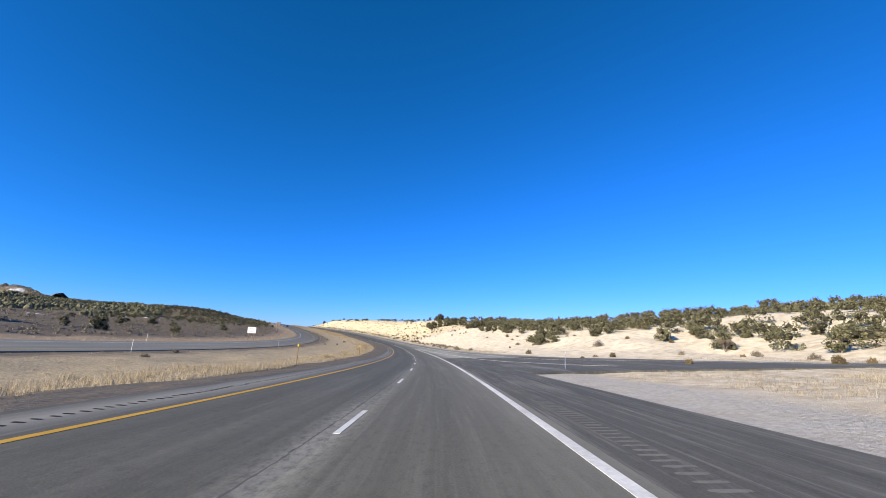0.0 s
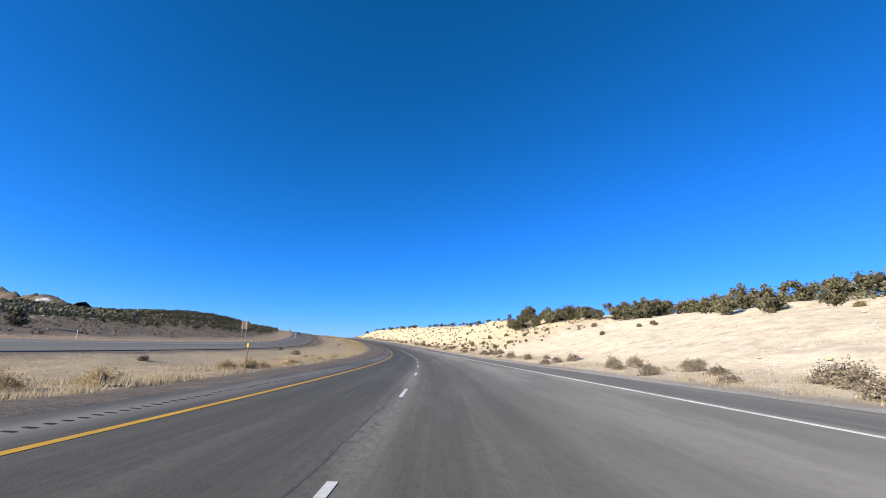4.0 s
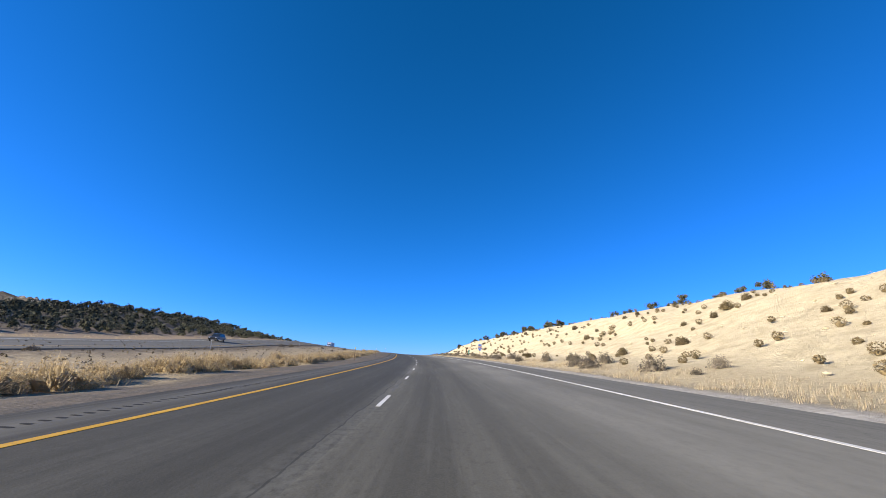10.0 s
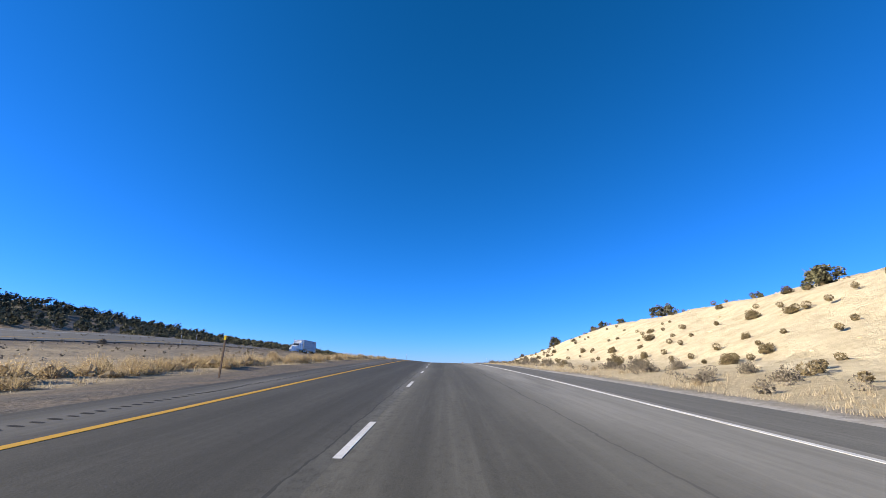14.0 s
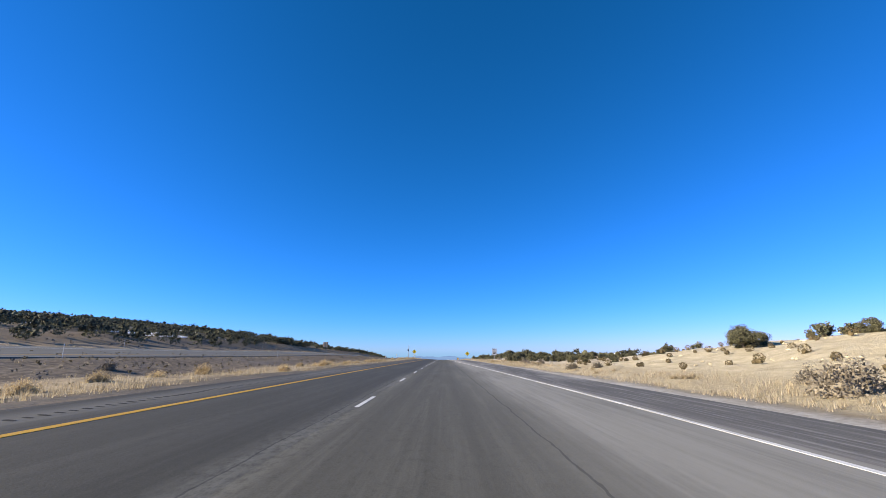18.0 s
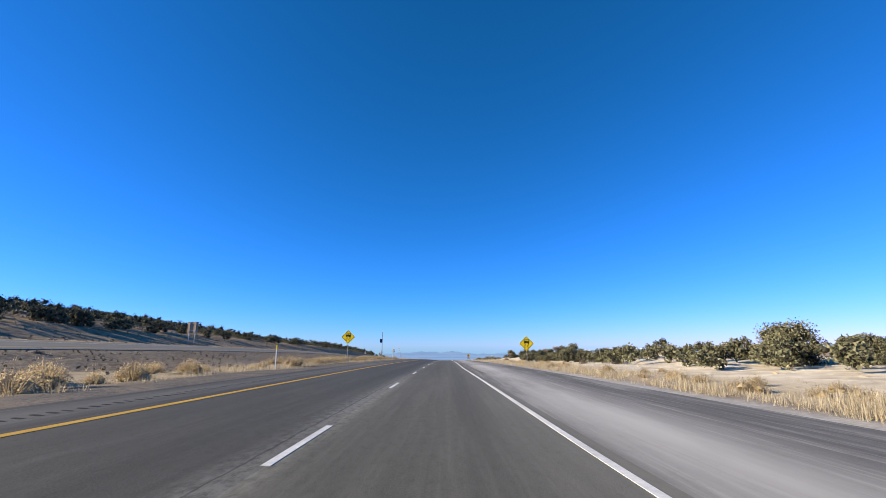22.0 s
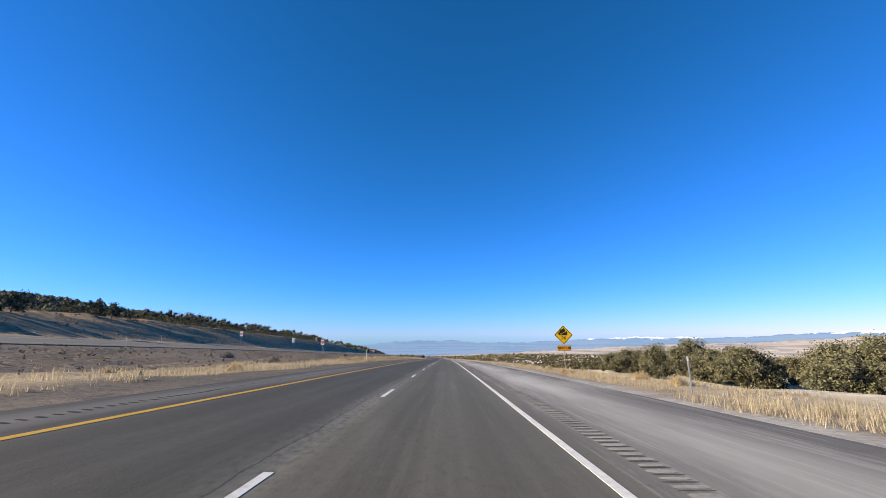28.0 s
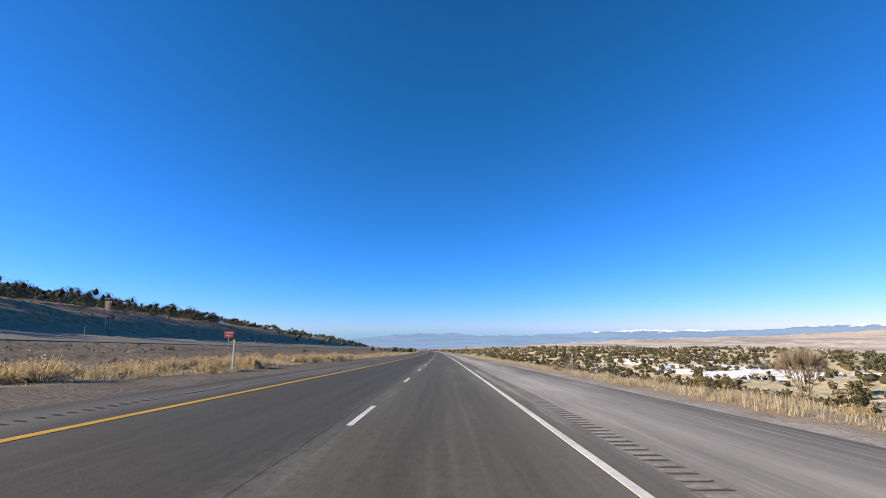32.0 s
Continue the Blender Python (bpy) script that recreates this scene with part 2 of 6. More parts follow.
    t.links.new(base, paler_tone.inputs["Color"])
    t.links.new(paler_tone.outputs[0], b.inputs["Base Color"])
    bump(t, b, math_node(t, "ADD", grit, math_node(t, "MULTIPLY", crumbs, 0.6)), 0.3, 0.012)
    return m


MAT = {
    "ground": ground_material(),
    "asphalt": asphalt_material("worn_asphalt", (0.054, 0.0515, 0.0410), (0.100, 0.0955, 0.078), 0.2, (0.215, 0.206, 0.174), True, paleness=(1.52, 0.49)),
    "merge": asphalt_material("pale_asphalt", (0.092, 0.089, 0.075), (0.165, 0.159, 0.136), 0.3, (0.25, 0.241, 0.208)),
    "shoulder": asphalt_material("dusty_shoulder", (0.052, 0.0500, 0.042), (0.098, 0.0935, 0.079), 0.6, (0.23, 0.22, 0.19), dusty=(-4.95, 0.75), paleness=(1.2, 0.5)),
    "salty": asphalt_material("salt_streaked_shoulder", (0.082, 0.077, 0.068), (0.155, 0.146, 0.130), 0.62, (0.43, 0.413, 0.376), dusty=(6.3, 2.1), paleness=(1.3, 0.36)),
    "white": speckled("white_road_paint", (0.44, 0.43, 0.40), (0.72, 0.71, 0.67), 9.0, 0.6, 0.7),
    "yellow": speckled("yellow_road_paint", (0.50, 0.27, 0.03), (0.66, 0.38, 0.05), 9.0, 0.6, 0.7),
    # next two: dark tones that paint the shade in the rumble dents
    "groove": speckled("groove_shade", (0.012, 0.012, 0.012), (0.03, 0.029, 0.028), 9.0),
    "edge_shade": speckled("shaded_groove_edge", (0.045, 0.043, 0.040), (0.09, 0.086, 0.078), 9.0),
    "ridge": speckled("dusty_groove", (0.175, 0.166, 0.147), (0.33, 0.316, 0.284), 9.0),
    "wornridge": speckled("worn_groove", (0.115, 0.11, 0.098), (0.20, 0.192, 0.172), 9.0),
    "juniper": island_mat("juniper_leaves", (0.055, 0.056, 0.030), (0.188, 0.176, 0.102)),
    "scrub": island_mat("dark_scrub", (0.030, 0.029, 0.017), (0.095, 0.084, 0.048)),
    # near-black tone of the crown cores: shade between the leaves, put into the colour
    "inside": speckled("crown_core_shade", (0.022, 0.021, 0.012), (0.05, 0.046, 0.028), 6.0, 1.0),
    "sage": island_mat("grey_sage", (0.11, 0.092, 0.068), (0.26, 0.222, 0.165)),
    "greensage": island_mat("olive_shrub", (0.088, 0.069, 0.035), (0.215, 0.165, 0.09)),
    "grass": island_mat("dry_grass", (0.30, 0.235, 0.142), (0.64, 0.545, 0.375), soft=0.5),
    "rabbitbrush": island_mat("dry_rabbitbrush", (0.30, 0.225, 0.12), (0.64, 0.51, 0.31), soft=0.45),
    "bark": speckled("grey_bark", (0.10, 0.08, 0.06), (0.22, 0.18, 0.14), 20.0, 3.0, bumpy=0.01),
    "steel": speckled("galvanised_steel", (0.33, 0.34, 0.35), (0.48, 0.49, 0.50), 12.0, 2.0, 0.5, 0.5, 0.6),
    "wood": speckled("weathered_post", (0.16, 0.11, 0.07), (0.28, 0.20, 0.13), 14.0, 2.0),
    "signyellow": speckled("yellow_sign_sheet", (0.88, 0.60, 0.0), (0.95, 0.67, 0.005), 4.0, 1.0, 0.45, 0.4),
    "signwhite": speckled("white_sign_sheet", (0.66, 0.66, 0.65), (0.76, 0.76, 0.75), 4.0, 1.0, 0.45, 0.4),
    "signred": speckled("red_sign_sheet", (0.42, 0.03, 0.03), (0.55, 0.05, 0.05), 4.0, 1.0, 0.45, 0.4),
    "signblue": speckled("blue_sign_sheet", (0.012, 0.15, 0.58), (0.018, 0.19, 0.68), 4.0, 1.0, 0.45, 0.4),
    "signgreen": speckled("green_sign_sheet", (0.0, 0.27, 0.18), (0.005, 0.34, 0.24), 4.0, 1.0, 0.45, 0.4),
    "black": speckled("black_ink", (0.012, 0.012, 0.012), (0.03, 0.03, 0.03), 6.0, 1.0, 0.6),
    "twigs": island_mat("grey_twigs", (0.16, 0.125, 0.095), (0.34, 0.28, 0.225)),
    "sandstone": island_mat("sandstone_rubble", (0.42, 0.35, 0.22), (0.66, 0.57, 0.39)),
    "rock": speckled("rock", (0.20, 0.17, 0.14), (0.42, 0.37, 0.31), 5.0, 0.8, 0.95, 0.1, bumpy=0.05),
}

# ---- the road's line: the camera's way, carried on at both ends ----
step = 1.0
way = [(x, y, z) for _, x, y, z, *_ in PATH]
x0, y0, z0 = way[0]
head = [(x0 - k * k * 0.82, y0 - k * 35.5, z0 + k * 1.35) for k in range(5, 0, -1)]
tail, (x, y, z), turn, grade = [], way[-1], radians(30.7), radians(-3.1)
for k in range(60):
    turn += radians(0.25 if k < 8 else 0.9 if k < 26 else 0.0)
    grade = min(grade + radians(0.04), radians(-2.4))
    x, y, z = x - 35.5 * math.sin(turn), y + 35.5 * math.cos(turn), z + 35.5 * math.sin(grade)
    tail.append((x, y, z))
ROUTE = np.array(head + way + tail)


def glide(keys, n):
    """Catmull-Rom through the keys."""
    out = []
    for i in range(len(keys) - 1):
        a, b, c, d = keys[max(i - 1, 0)], keys[i], keys[i + 1], keys[min(i + 2, len(keys) - 1)]
        for u in np.arange(n) / n:
            out.append(0.5 * (2 * b + (c - a) * u + (2 * a - 5 * b + 4 * c - d) * u * u + (3 * b - a - 3 * c + d) * u ** 3))
    return np.array(out + [keys[-1]])


LINE = glide(ROUTE, 16)
run = np.concatenate([[0], np.cumsum(np.hypot(*np.diff(LINE[:, :2], axis=0).T))])
run -= run[16 * 5]  # 0 where the walk begins
S_MIN, S_MAX = run[0], run[-1]
dirs = np.gradient(LINE[:, :2], run, axis=0)
dirs /= np.linalg.norm(dirs, axis=1)[:, None]
FAR_SIDE = np.array((math.cos(radians(24)), math.sin(radians(24))))


def at_line(s):
    s = np.asarray(s, float)
    p = np.stack([np.interp(s, run, LINE[:, k]) for k in range(3)], -1)
    d = np.stack([np.interp(s, run, dirs[:, k]) for k in range(2)], -1)
    over = np.clip(s - S_MAX, 0, None)[..., None]
    under = np.clip(S_MIN - s, 0, None)[..., None]
    p[..., :2] += d * (over - under)
    return p, np.stack([d[..., 1], -d[..., 0]], -1)


def spot(s, u, z=0.0):
    """World places of points s along the road, u to the right of the camera's line, z over the road's line."""
    s, u, z = np.broadcast_arrays(np.asarray(s, float), np.asarray(u, float), np.asarray(z, float))
    p, side = at_line(s)
    near = np.clip(u, -150, 150)
    p = p.copy()
    p[..., :2] += side * near[..., None] + FAR_SIDE * (u - near)[..., None]
    p[..., 2] += z
    return p


def yaw_at(s):
    """The road's turn to the left at s, in degrees."""
    _, side = at_line(s)
    return math.degrees(math.atan2(side[1], side[0]))


# ---- the road's cross-section ----
def curve(table):
    a = np.array(table, float)
    return lambda s: np.interp(s, a[:, 0], a[:, 1])


dash_u = curve([(-200, -2.4), (-35, -2.1), (0, -1.87), (35, -1.61), (70, -1.35), (106, -1.3), (141, -1.15), (176, -1.15), (211, -1.42), (246, -1.96), (282, -2.2), (317, -1.95), (352, -1.62), (387, -1.58), (422, -1.36), (458, -1.43), (493, -1.45), (528, -1.5), (563, -1.85), (598, -2.25), (634, -2.47), (669, -2.65), (704, -2.66), (739, -2.46), (774, -2.36), (810, -2.24), (845, -2.16), (880, -2.09), (915, -2.06), (950, -2.14), (986, -2.2), (1021, -2.13), (1056, -2), (1091, -1.88), (1126, -1.9), (2500, -1.9)])
main_u = curve([(-200, 2.1), (5, 2.13), (45, 2.32), (80, 2.55), (115, 2.5), (150, 2.5)])
gore_u = curve([(36, 17.0), (40, 13.5), (44, 12.0), (51, 9.2), (60, 7.6), (72, 6.9), (81, 6.4), (90, 5.6), (114, 4.6), (121, 4.1), (129, 3.6), (143, 2.7)])
outer_u = curve([(36, 39.0), (43, 32.0), (48, 27.0), (52, 21.5), (55, 17.5), (62, 14.6), (85, 12.4), (92, 11.0), (117, 9.3), (123, 8.5), (150, 7.5), (180, 6.8), (224, 6.0), (259, 5.9), (295, 6.2), (330, 6.4), (400, 6.5), (435, 6.7), (468, 6.1), (503, 5.75), (606, 5.55), (641, 5.25), (675, 4.55), (709, 3.8), (743, 3.0), (778, 2.12), (812, 1.65), (848, 1.75), (883, 1.77), (990, 1.86), (1061, 1.93), (1133, 2.03), (2500, 2.03)])
right_edge = curve([(-200, 5.9), (0, 6.1), (28, 6.2), (30, 14.0), (31.5, 30.0), (33, 46.0), (40, 38.0), (48, 31.0), (56, 27.5), (64, 21.0), (90, 14.6), (122, 11.5), (142, 10.6), (180, 9.5), (230, 8.7), (295, 8.8), (435, 9.2), (503, 8.4), (610, 8.2), (680, 8.3), (750, 8.3), (890, 6.8), (1065, 6.6), (2500, 6.6)])
gravel_edge = curve([(-200, 9.0), (200, 11.4), (300, 10.5), (700, 10.0), (850, 9.0), (2500, 9.0)])
LANE = 3.95


def yellow_u(s):
    return dash_u(s) - LANE


def left_edge(s):
    return dash_u(s) - LANE - 1.9


bank = curve([(-300, 0.0524), (430, 0.0524), (560, 0.0), (2500, 0.0)])  # the bend leans inwards


def road_z(s, u):
    """Height of the pavement over the line: the left lane climbs to the median, and the bend leans to the inside."""
    u = np.asarray(u, float)
    return np.maximum(dash_u(s) - u, 0) * 0.076 + bank(s) * u


opp_mid = curve([(-200, -41), (60, -42), (150, -42), (330, -42), (620, -42.5), (760, -49), (900, -54), (1400, -52), (2500, -50)])
opp_near = curve([(-200, 1.7), (0, 1.6), (200, 1.65), (330, 1.35), (400, 2.0), (460, 2.55), (510, 2.3), (560, 1.95), (640, 1.4), (720, 1.5), (900, 2.5), (1110, 2.9), (2500, 2.5)])
OPP_HALF = 6.3


def opp_z(s, u):
    return opp_near(s) + (opp_mid(s) + OPP_HALF) * bank(s) + (opp_mid(s) + OPP_HALF - u) * (0.105 - bank(s))


# ---- the lie of the land: profiles across the road, u and height over the road's line ----
RIGHT = [
    (-300, [(9, -0.12), (30, -0.2), (62, -0.1), (75, 3), (110, 8), (200, 20), (600, 40)]),
    (60, [(9, -0.12), (34, -0.15), (52, 0.0), (62, 2.2), (75, 4.6), (110, 10.5), (160, 17), (220, 22), (600, 36)]),
    (105, [(12, -0.05), (22, 0.1), (34, 1.2), (44, 3.6), (60, 6.2), (90, 11.2), (150, 18), (220, 23), (600, 38)]),
    (150, [(12, -0.05), (17, 0.3), (28, 2.8), (41, 4.6), (55, 7.0), (90, 12.4), (150, 18), (220, 21), (600, 38)]),
    (210, [(11, -0.05), (15, 0.3), (24, 2.3), (36, 5.0), (48, 7.4), (62, 9.2), (100, 11), (220, 12), (600, 30)]),
    (280, [(11, -0.05), (14, 0.2), (24, 2.0), (37, 6.2), (53, 10.4), (71, 13), (110, 13.5), (220, 13), (600, 28)]),
    (330, [(11, -0.05), (14, 0.2), (20, 1.0), (27, 3.4), (38, 8.4), (46, 11.2), (58, 13.0), (80, 14.0), (220, 12), (600, 24)]),
    (380, [(11, -0.05), (14, 0.2), (20, 1.0), (27, 3.2), (38, 7.6), (46, 9.4), (58, 11), (80, 12.4), (220, 13), (600, 25)]),
    (450, [(11, -0.05), (14, 0.2), (21, 1.0), (28, 3.6), (38, 8.0), (45, 9.6), (58, 10.8), (80, 11.0), (220, 11), (600, 18)]),
    (500, [(11, -0.05), (14, 0.2), (22, 1.0), (30, 4.4), (40, 8.8), (50, 11), (80, 12), (220, 9), (600, 13)]),
    (560, [(11, -0.05), (14, 0.2), (22, 0.9), (30, 4.4), (40, 8.8), (50, 11), (80, 11.5), (220, 6), (600, 7)]),
    (605, [(11, -0.05), (14, 0.2), (22, 1.1), (30, 4.6), (36, 7.6), (42, 9.8), (50, 11), (80, 11), (220, 5), (600, 4)]),
    (635, [(11, -0.05), (14, 0.2), (22, 1.0), (29, 3.3), (36, 5.4), (42, 6.8), (50, 7.2), (80, 6.5), (220, 4), (600, 2)]),
    (665, [(11, -0.05), (14, 0.2), (22, 0.8), (29, 1.9), (36, 2.8), (45, 3.6), (80, 3), (220, 0), (600, -5)]),
    (730, [(10, -0.1), (14, 0.0), (22, 0.1), (29, 0.1), (36, 0.3), (60, 0.6), (100, 0), (220, -4), (600, -20)]),
    (850, [(9, -0.1), (14, 0.0), (22, 0.2), (32, 0.9), (60, 1.3), (100, -1), (220, -10), (600, -40)]),
    (960, [(9, -0.15), (14, -0.1), (22, 0.4), (32, 1.2), (45, 1.2), (60, 0.4), (100, -4), (220, -18), (600, -55)]),
    (1030, [(9, -0.15), (14, -0.5), (22, -1.0), (40, -1.8), (60, -2.2), (100, -3), (160, -4.5), (220, -10), (600, -65)]),
    (1150, [(9, -0.2), (12, -0.5), (18, -1.4), (28, -2.4), (45, -1.9), (60, -1.9), (100, -2.2), (160, -3), (220, -9), (600, -75)]),
    (1300, [(9, -0.3), (14, -0.7), (28, -1.2), (45, -0.7), (60, 0.2), (100, 0.8), (160, 0.4), (220, -6), (600, -75)]),
    (1500, [(9, -0.3), (14, -0.9), (30, -1.2), (60, 0.8), (100, 3), (160, 2), (220, -8), (600, -80)]),
    (2200, [(9, -0.3), (14, -1.2), (30, -5), (60, -10), (100, -18), (220, -40), (600, -75)]),
    (3200, [(9, -10), (60, -20), (220, -30), (600, -50)]),
]
LEFT = [  # beyond the other carriageway; 0 is its far edge
    (-300, [(4, 0.1), (30, 1), (80, 4), (200, 12), (400, 22), (700, 40), (1200, 70)]),
    (150, [(4, 0.1), (25, 1.2), (60, 4), (120, 8), (250, 13), (400, 18), (700, 40), (1200, 80)]),
    (330, [(4, 0.1), (12, 0.8), (40, 1.8), (100, 4), (250, 8), (450, 14), (700, 28), (1200, 70)]),
    (480, [(4, 0.1), (12, 0.4), (25, 1.4), (40, 3.0), (60, 4.2), (80, 3.6), (110, 2.2), (200, 1.5), (300, 3), (450, 10), (700, 30), (1200, 75)]),
    (550, [(4, 0.1), (12, 0.4), (25, 1.5), (40, 4.0), (60, 8.0), (80, 9.4), (100, 7.4), (120, 5), (140, 3.5), (200, 3.5), (300, 7), (450, 14), (700, 34), (1200, 80)]),
    (620, [(4, 0.1), (12, 0.4), (25, 1.6), (40, 4.6), (60, 8.2), (90, 11.4), (115, 11.6), (140, 9.4), (200, 7), (270, 10), (360, 16), (700, 42), (1200, 90)]),
    (690, [(4, 0.1), (12, 0.9), (25, 3.4), (40, 4.8), (60, 7.2), (90, 11), (140, 14.4), (170, 13.5), (200, 11), (270, 13), (360, 18), (490, 30), (1200, 95)]),
    (755, [(4, 0.1), (12, 1.1), (25, 3.8), (40, 5), (60, 6.8), (90, 9.2), (140, 13.5), (200, 17.5), (270, 20), (360, 27), (490, 42), (1200, 100)]),
    (825, [(4, 0.2), (10, 0.6), (15, 1.8), (25, 4.1), (40, 6.7), (60, 9.6), (90, 12.2), (140, 14), (200, 18), (270, 20), (360, 24), (490, 34), (1200, 100)]),
    (900, [(4, 0.2), (9, 0.6), (15, 2.0), (25, 4.3), (40, 7.2), (60, 9.8), (90, 13.6), (140, 18), (200, 21), (270, 22), (360, 25), (490, 34), (1200, 110)]),
    (975, [(4, 0.3), (9, 0.8), (15, 2.6), (25, 4.6), (40, 7.0), (60, 9.2), (90, 13), (140, 19), (200, 25), (270, 26), (360, 28), (490, 38), (1200, 110)]),
    (1050, [(4, 0.3), (8, 1.2), (15, 3.6), (25, 6.0), (40, 7.4), (60, 9.2), (90, 12.8), (140, 19), (200, 28), (270, 35), (360, 38), (490, 51), (690, 80), (1200, 110)]),
    (1125, [(4, 0.3), (8, 1.5), (15, 3.8), (25, 6.8), (40, 9.4), (60, 10), (90, 12.5), (140, 20), (200, 30), (270, 39), (360, 50), (490, 52), (690, 82), (1200, 120)]),
    (1200, [(4, 0.3), (8, 2.0), (15, 4.8), (25, 7.4), (40, 9.6), (60, 12), (90, 13.5), (140, 21), (200, 31), (270, 41), (360, 53), (490, 60), (690, 95), (1200, 130)]),
    (1300, [(4, 0.3), (8, 1.8), (15, 4.6), (25, 7.4), (40, 10), (60, 12.5), (90, 15.5), (140, 21), (200, 31), (270, 42), (360, 55), (490, 70), (690, 78), (1200, 110)]),
    (1425, [(4, 0.3), (8, 1.8), (15, 4.4), (25, 6.2), (40, 8.4), (60, 10.5), (90, 15), (140, 22), (200, 32), (270, 43), (360, 56), (490, 74), (690, 85), (1200, 110)]),
    (1700, [(4, 0.3), (8, 0.8), (16, 4.0), (40, 6), (120, 8), (300, 20), (600, 50), (900, 80), (1500, 110)]),
    (2300, [(4, 0.3), (30, 2), (120, 0), (300, 8), (600, 25), (900, 50), (1500, 90)]),
    (3400, [(4, 0), (120, -10), (300, -10), (600, 10), (900, 30), (1500, 60)]),
]


def across(table, s, q):
    """The height at s and at q metres off, smoothly blended between two profiles."""
    keys = np.array([k for k, _ in table], float)
    rows = np.stack([np.interp(q, *np.array(p, float).T) for _, p in table])
    i = np.clip(np.searchsorted(keys, s) - 1, 0, len(keys) - 2)
    w = np.clip((s - keys[i]) / (keys[i + 1] - keys[i]), 0, 1)
    w = w * w * (3 - 2 * w)
    n = np.arange(len(np.atleast_1d(s)))
    return rows[i, n] * (1 - w) + rows[i + 1, n] * w


PHASES = np.random.RandomState(3).uniform(0, 6.28, (24, 2))


def rolling(x, y, size):
    """Smooth random relief of about that size, -1 to 1."""
    h, f, a = 0, 1.0 / size, 0.5
    for k in range(6):
        c, d = math.cos(k * 2.4), math.sin(k * 2.4)
        h = h + a * np.sin(6.28 * f * (c * x + d * y) + PHASES[k, 0] + 1.7 * np.sin(4.1 * f * (c * y - d * x) + PHASES[k, 1]))
        f, a = f * 1.63, a * 0.66
    return h


def lie(s, u):
    """Height of the ground over the road's line."""
    s, u = np.broadcast_arrays(np.asarray(s, float).ravel(), np.asarray(u, float).ravel())
    le, re = left_edge(s), right_edge(s)
    zl = road_z(s, le)
    omid = opp_mid(s)
    onear, ofar = omid + OPP_HALF, omid - OPP_HALF
    zn, zf = opp_z(s, onear), opp_z(s, ofar)
    out = np.zeros(len(s))
    right = u > 0
    q = np.maximum(u, re + 1.5)
    h = across(RIGHT, s, q) + bank(s) * np.clip(u, 0, 45)
    out[right] = h[right]
    # median: a shallow dip, then up to the other carriageway
    w = np.clip((le - u) / np.maximum(le - onear, 1), 0, 1)
    med = zl * (1 - w) + (zn - 0.1) * w - 0.55 * np.sin(np.pi * np.clip(w * 1.2, 0, 1)) - 0.04
    far = zf - 0.1 + across(LEFT, s, np.clip(ofar - u, 0, 1600))
    left = np.where(u > onear, med, np.where(u < ofar, far, opp_z(s, u) - 0.12))
    out[~right] = left[~right]
    off = np.where(right, u - re, np.where(u > onear, np.minimum(le - u, u - onear), np.where(u < ofar, ofar - u, 0)))
    off = np.clip(off, 0, None)
    k = np.clip(off / 25, 0, 1)
    out += k * 0.5 * rolling(s, u, 23.0) + 0.10 * np.clip(off / 4, 0, 1) * rolling(s, u, 4.7)
    out += np.clip((off - 30) / 200, 0, 1) * 2.2 * rolling(s, u, 140.0) + np.clip((off - 450) / 700, 0, 1) * 9.0 * rolling(s, u, 520.0)
    inside = (u > le - 0.2) & (u < re + 0.2)
    out[inside] = road_z(s[inside], u[inside]) - 0.07
    return out


def ground_at(s, u):
    """World place on the ground."""
    return spot(s, u, lie(s, u))


# ---- building helpers ----
def link_mesh(name, verts, faces, material, parent=None, smooth=False, attrs=None, uvs=None):
    me = bpy.data.meshes.new(name)
    faces = np.asarray(faces, np.int32) if len({len(f) for f in faces[:400]}) == 1 and len(faces) > 2000 else faces
    if isinstance(faces, np.ndarray):  # many faces of one kind
        n, k = faces.shape
        me.vertices.add(len(verts))
        me.vertices.foreach_set("co", np.asarray(verts, np.float32).ravel())
        me.loops.add(n * k)
        me.loops.foreach_set("vertex_index", faces.ravel())
        me.polygons.add(n)
        me.polygons.foreach_set("loop_start", np.arange(0, n * k, k, dtype=np.int32))
        me.update(calc_edges=True)
        me.shade_flat()
    else:
        me.from_pydata([tuple(v) for v in verts], [], faces)
    for m in material if isinstance(material, (list, tuple)) else (material,):
        me.materials.append(m)
    if smooth:
        me.shade_smooth()
    for k, v in (attrs or {}).items():
        me.attributes.new(k, "FLOAT", "POINT").data.foreach_set("value", np.asarray(v, np.float32))
    if uvs is not None:
        lay = me.uv_layers.new(name="UVMap")
        idx = np.empty(len(me.loops), np.int32)
        me.loops.foreach_get("vertex_index", idx)
        lay.data.foreach_set("uv", np.asarray(uvs, np.float32)[idx].ravel())
    ob = new(name, me)
    if parent:
        ob.parent = parent
    return ob


def part(name, bm, material, parent=None, label=""):
    me = bpy.data.meshes.new(name)
    bm.to_mesh(me)
    bm.free()
    me.materials.append(material)
    ob = new(name, me)
    if parent:
        ob.parent = parent
    if label:
        ob["label"] = label
    return ob


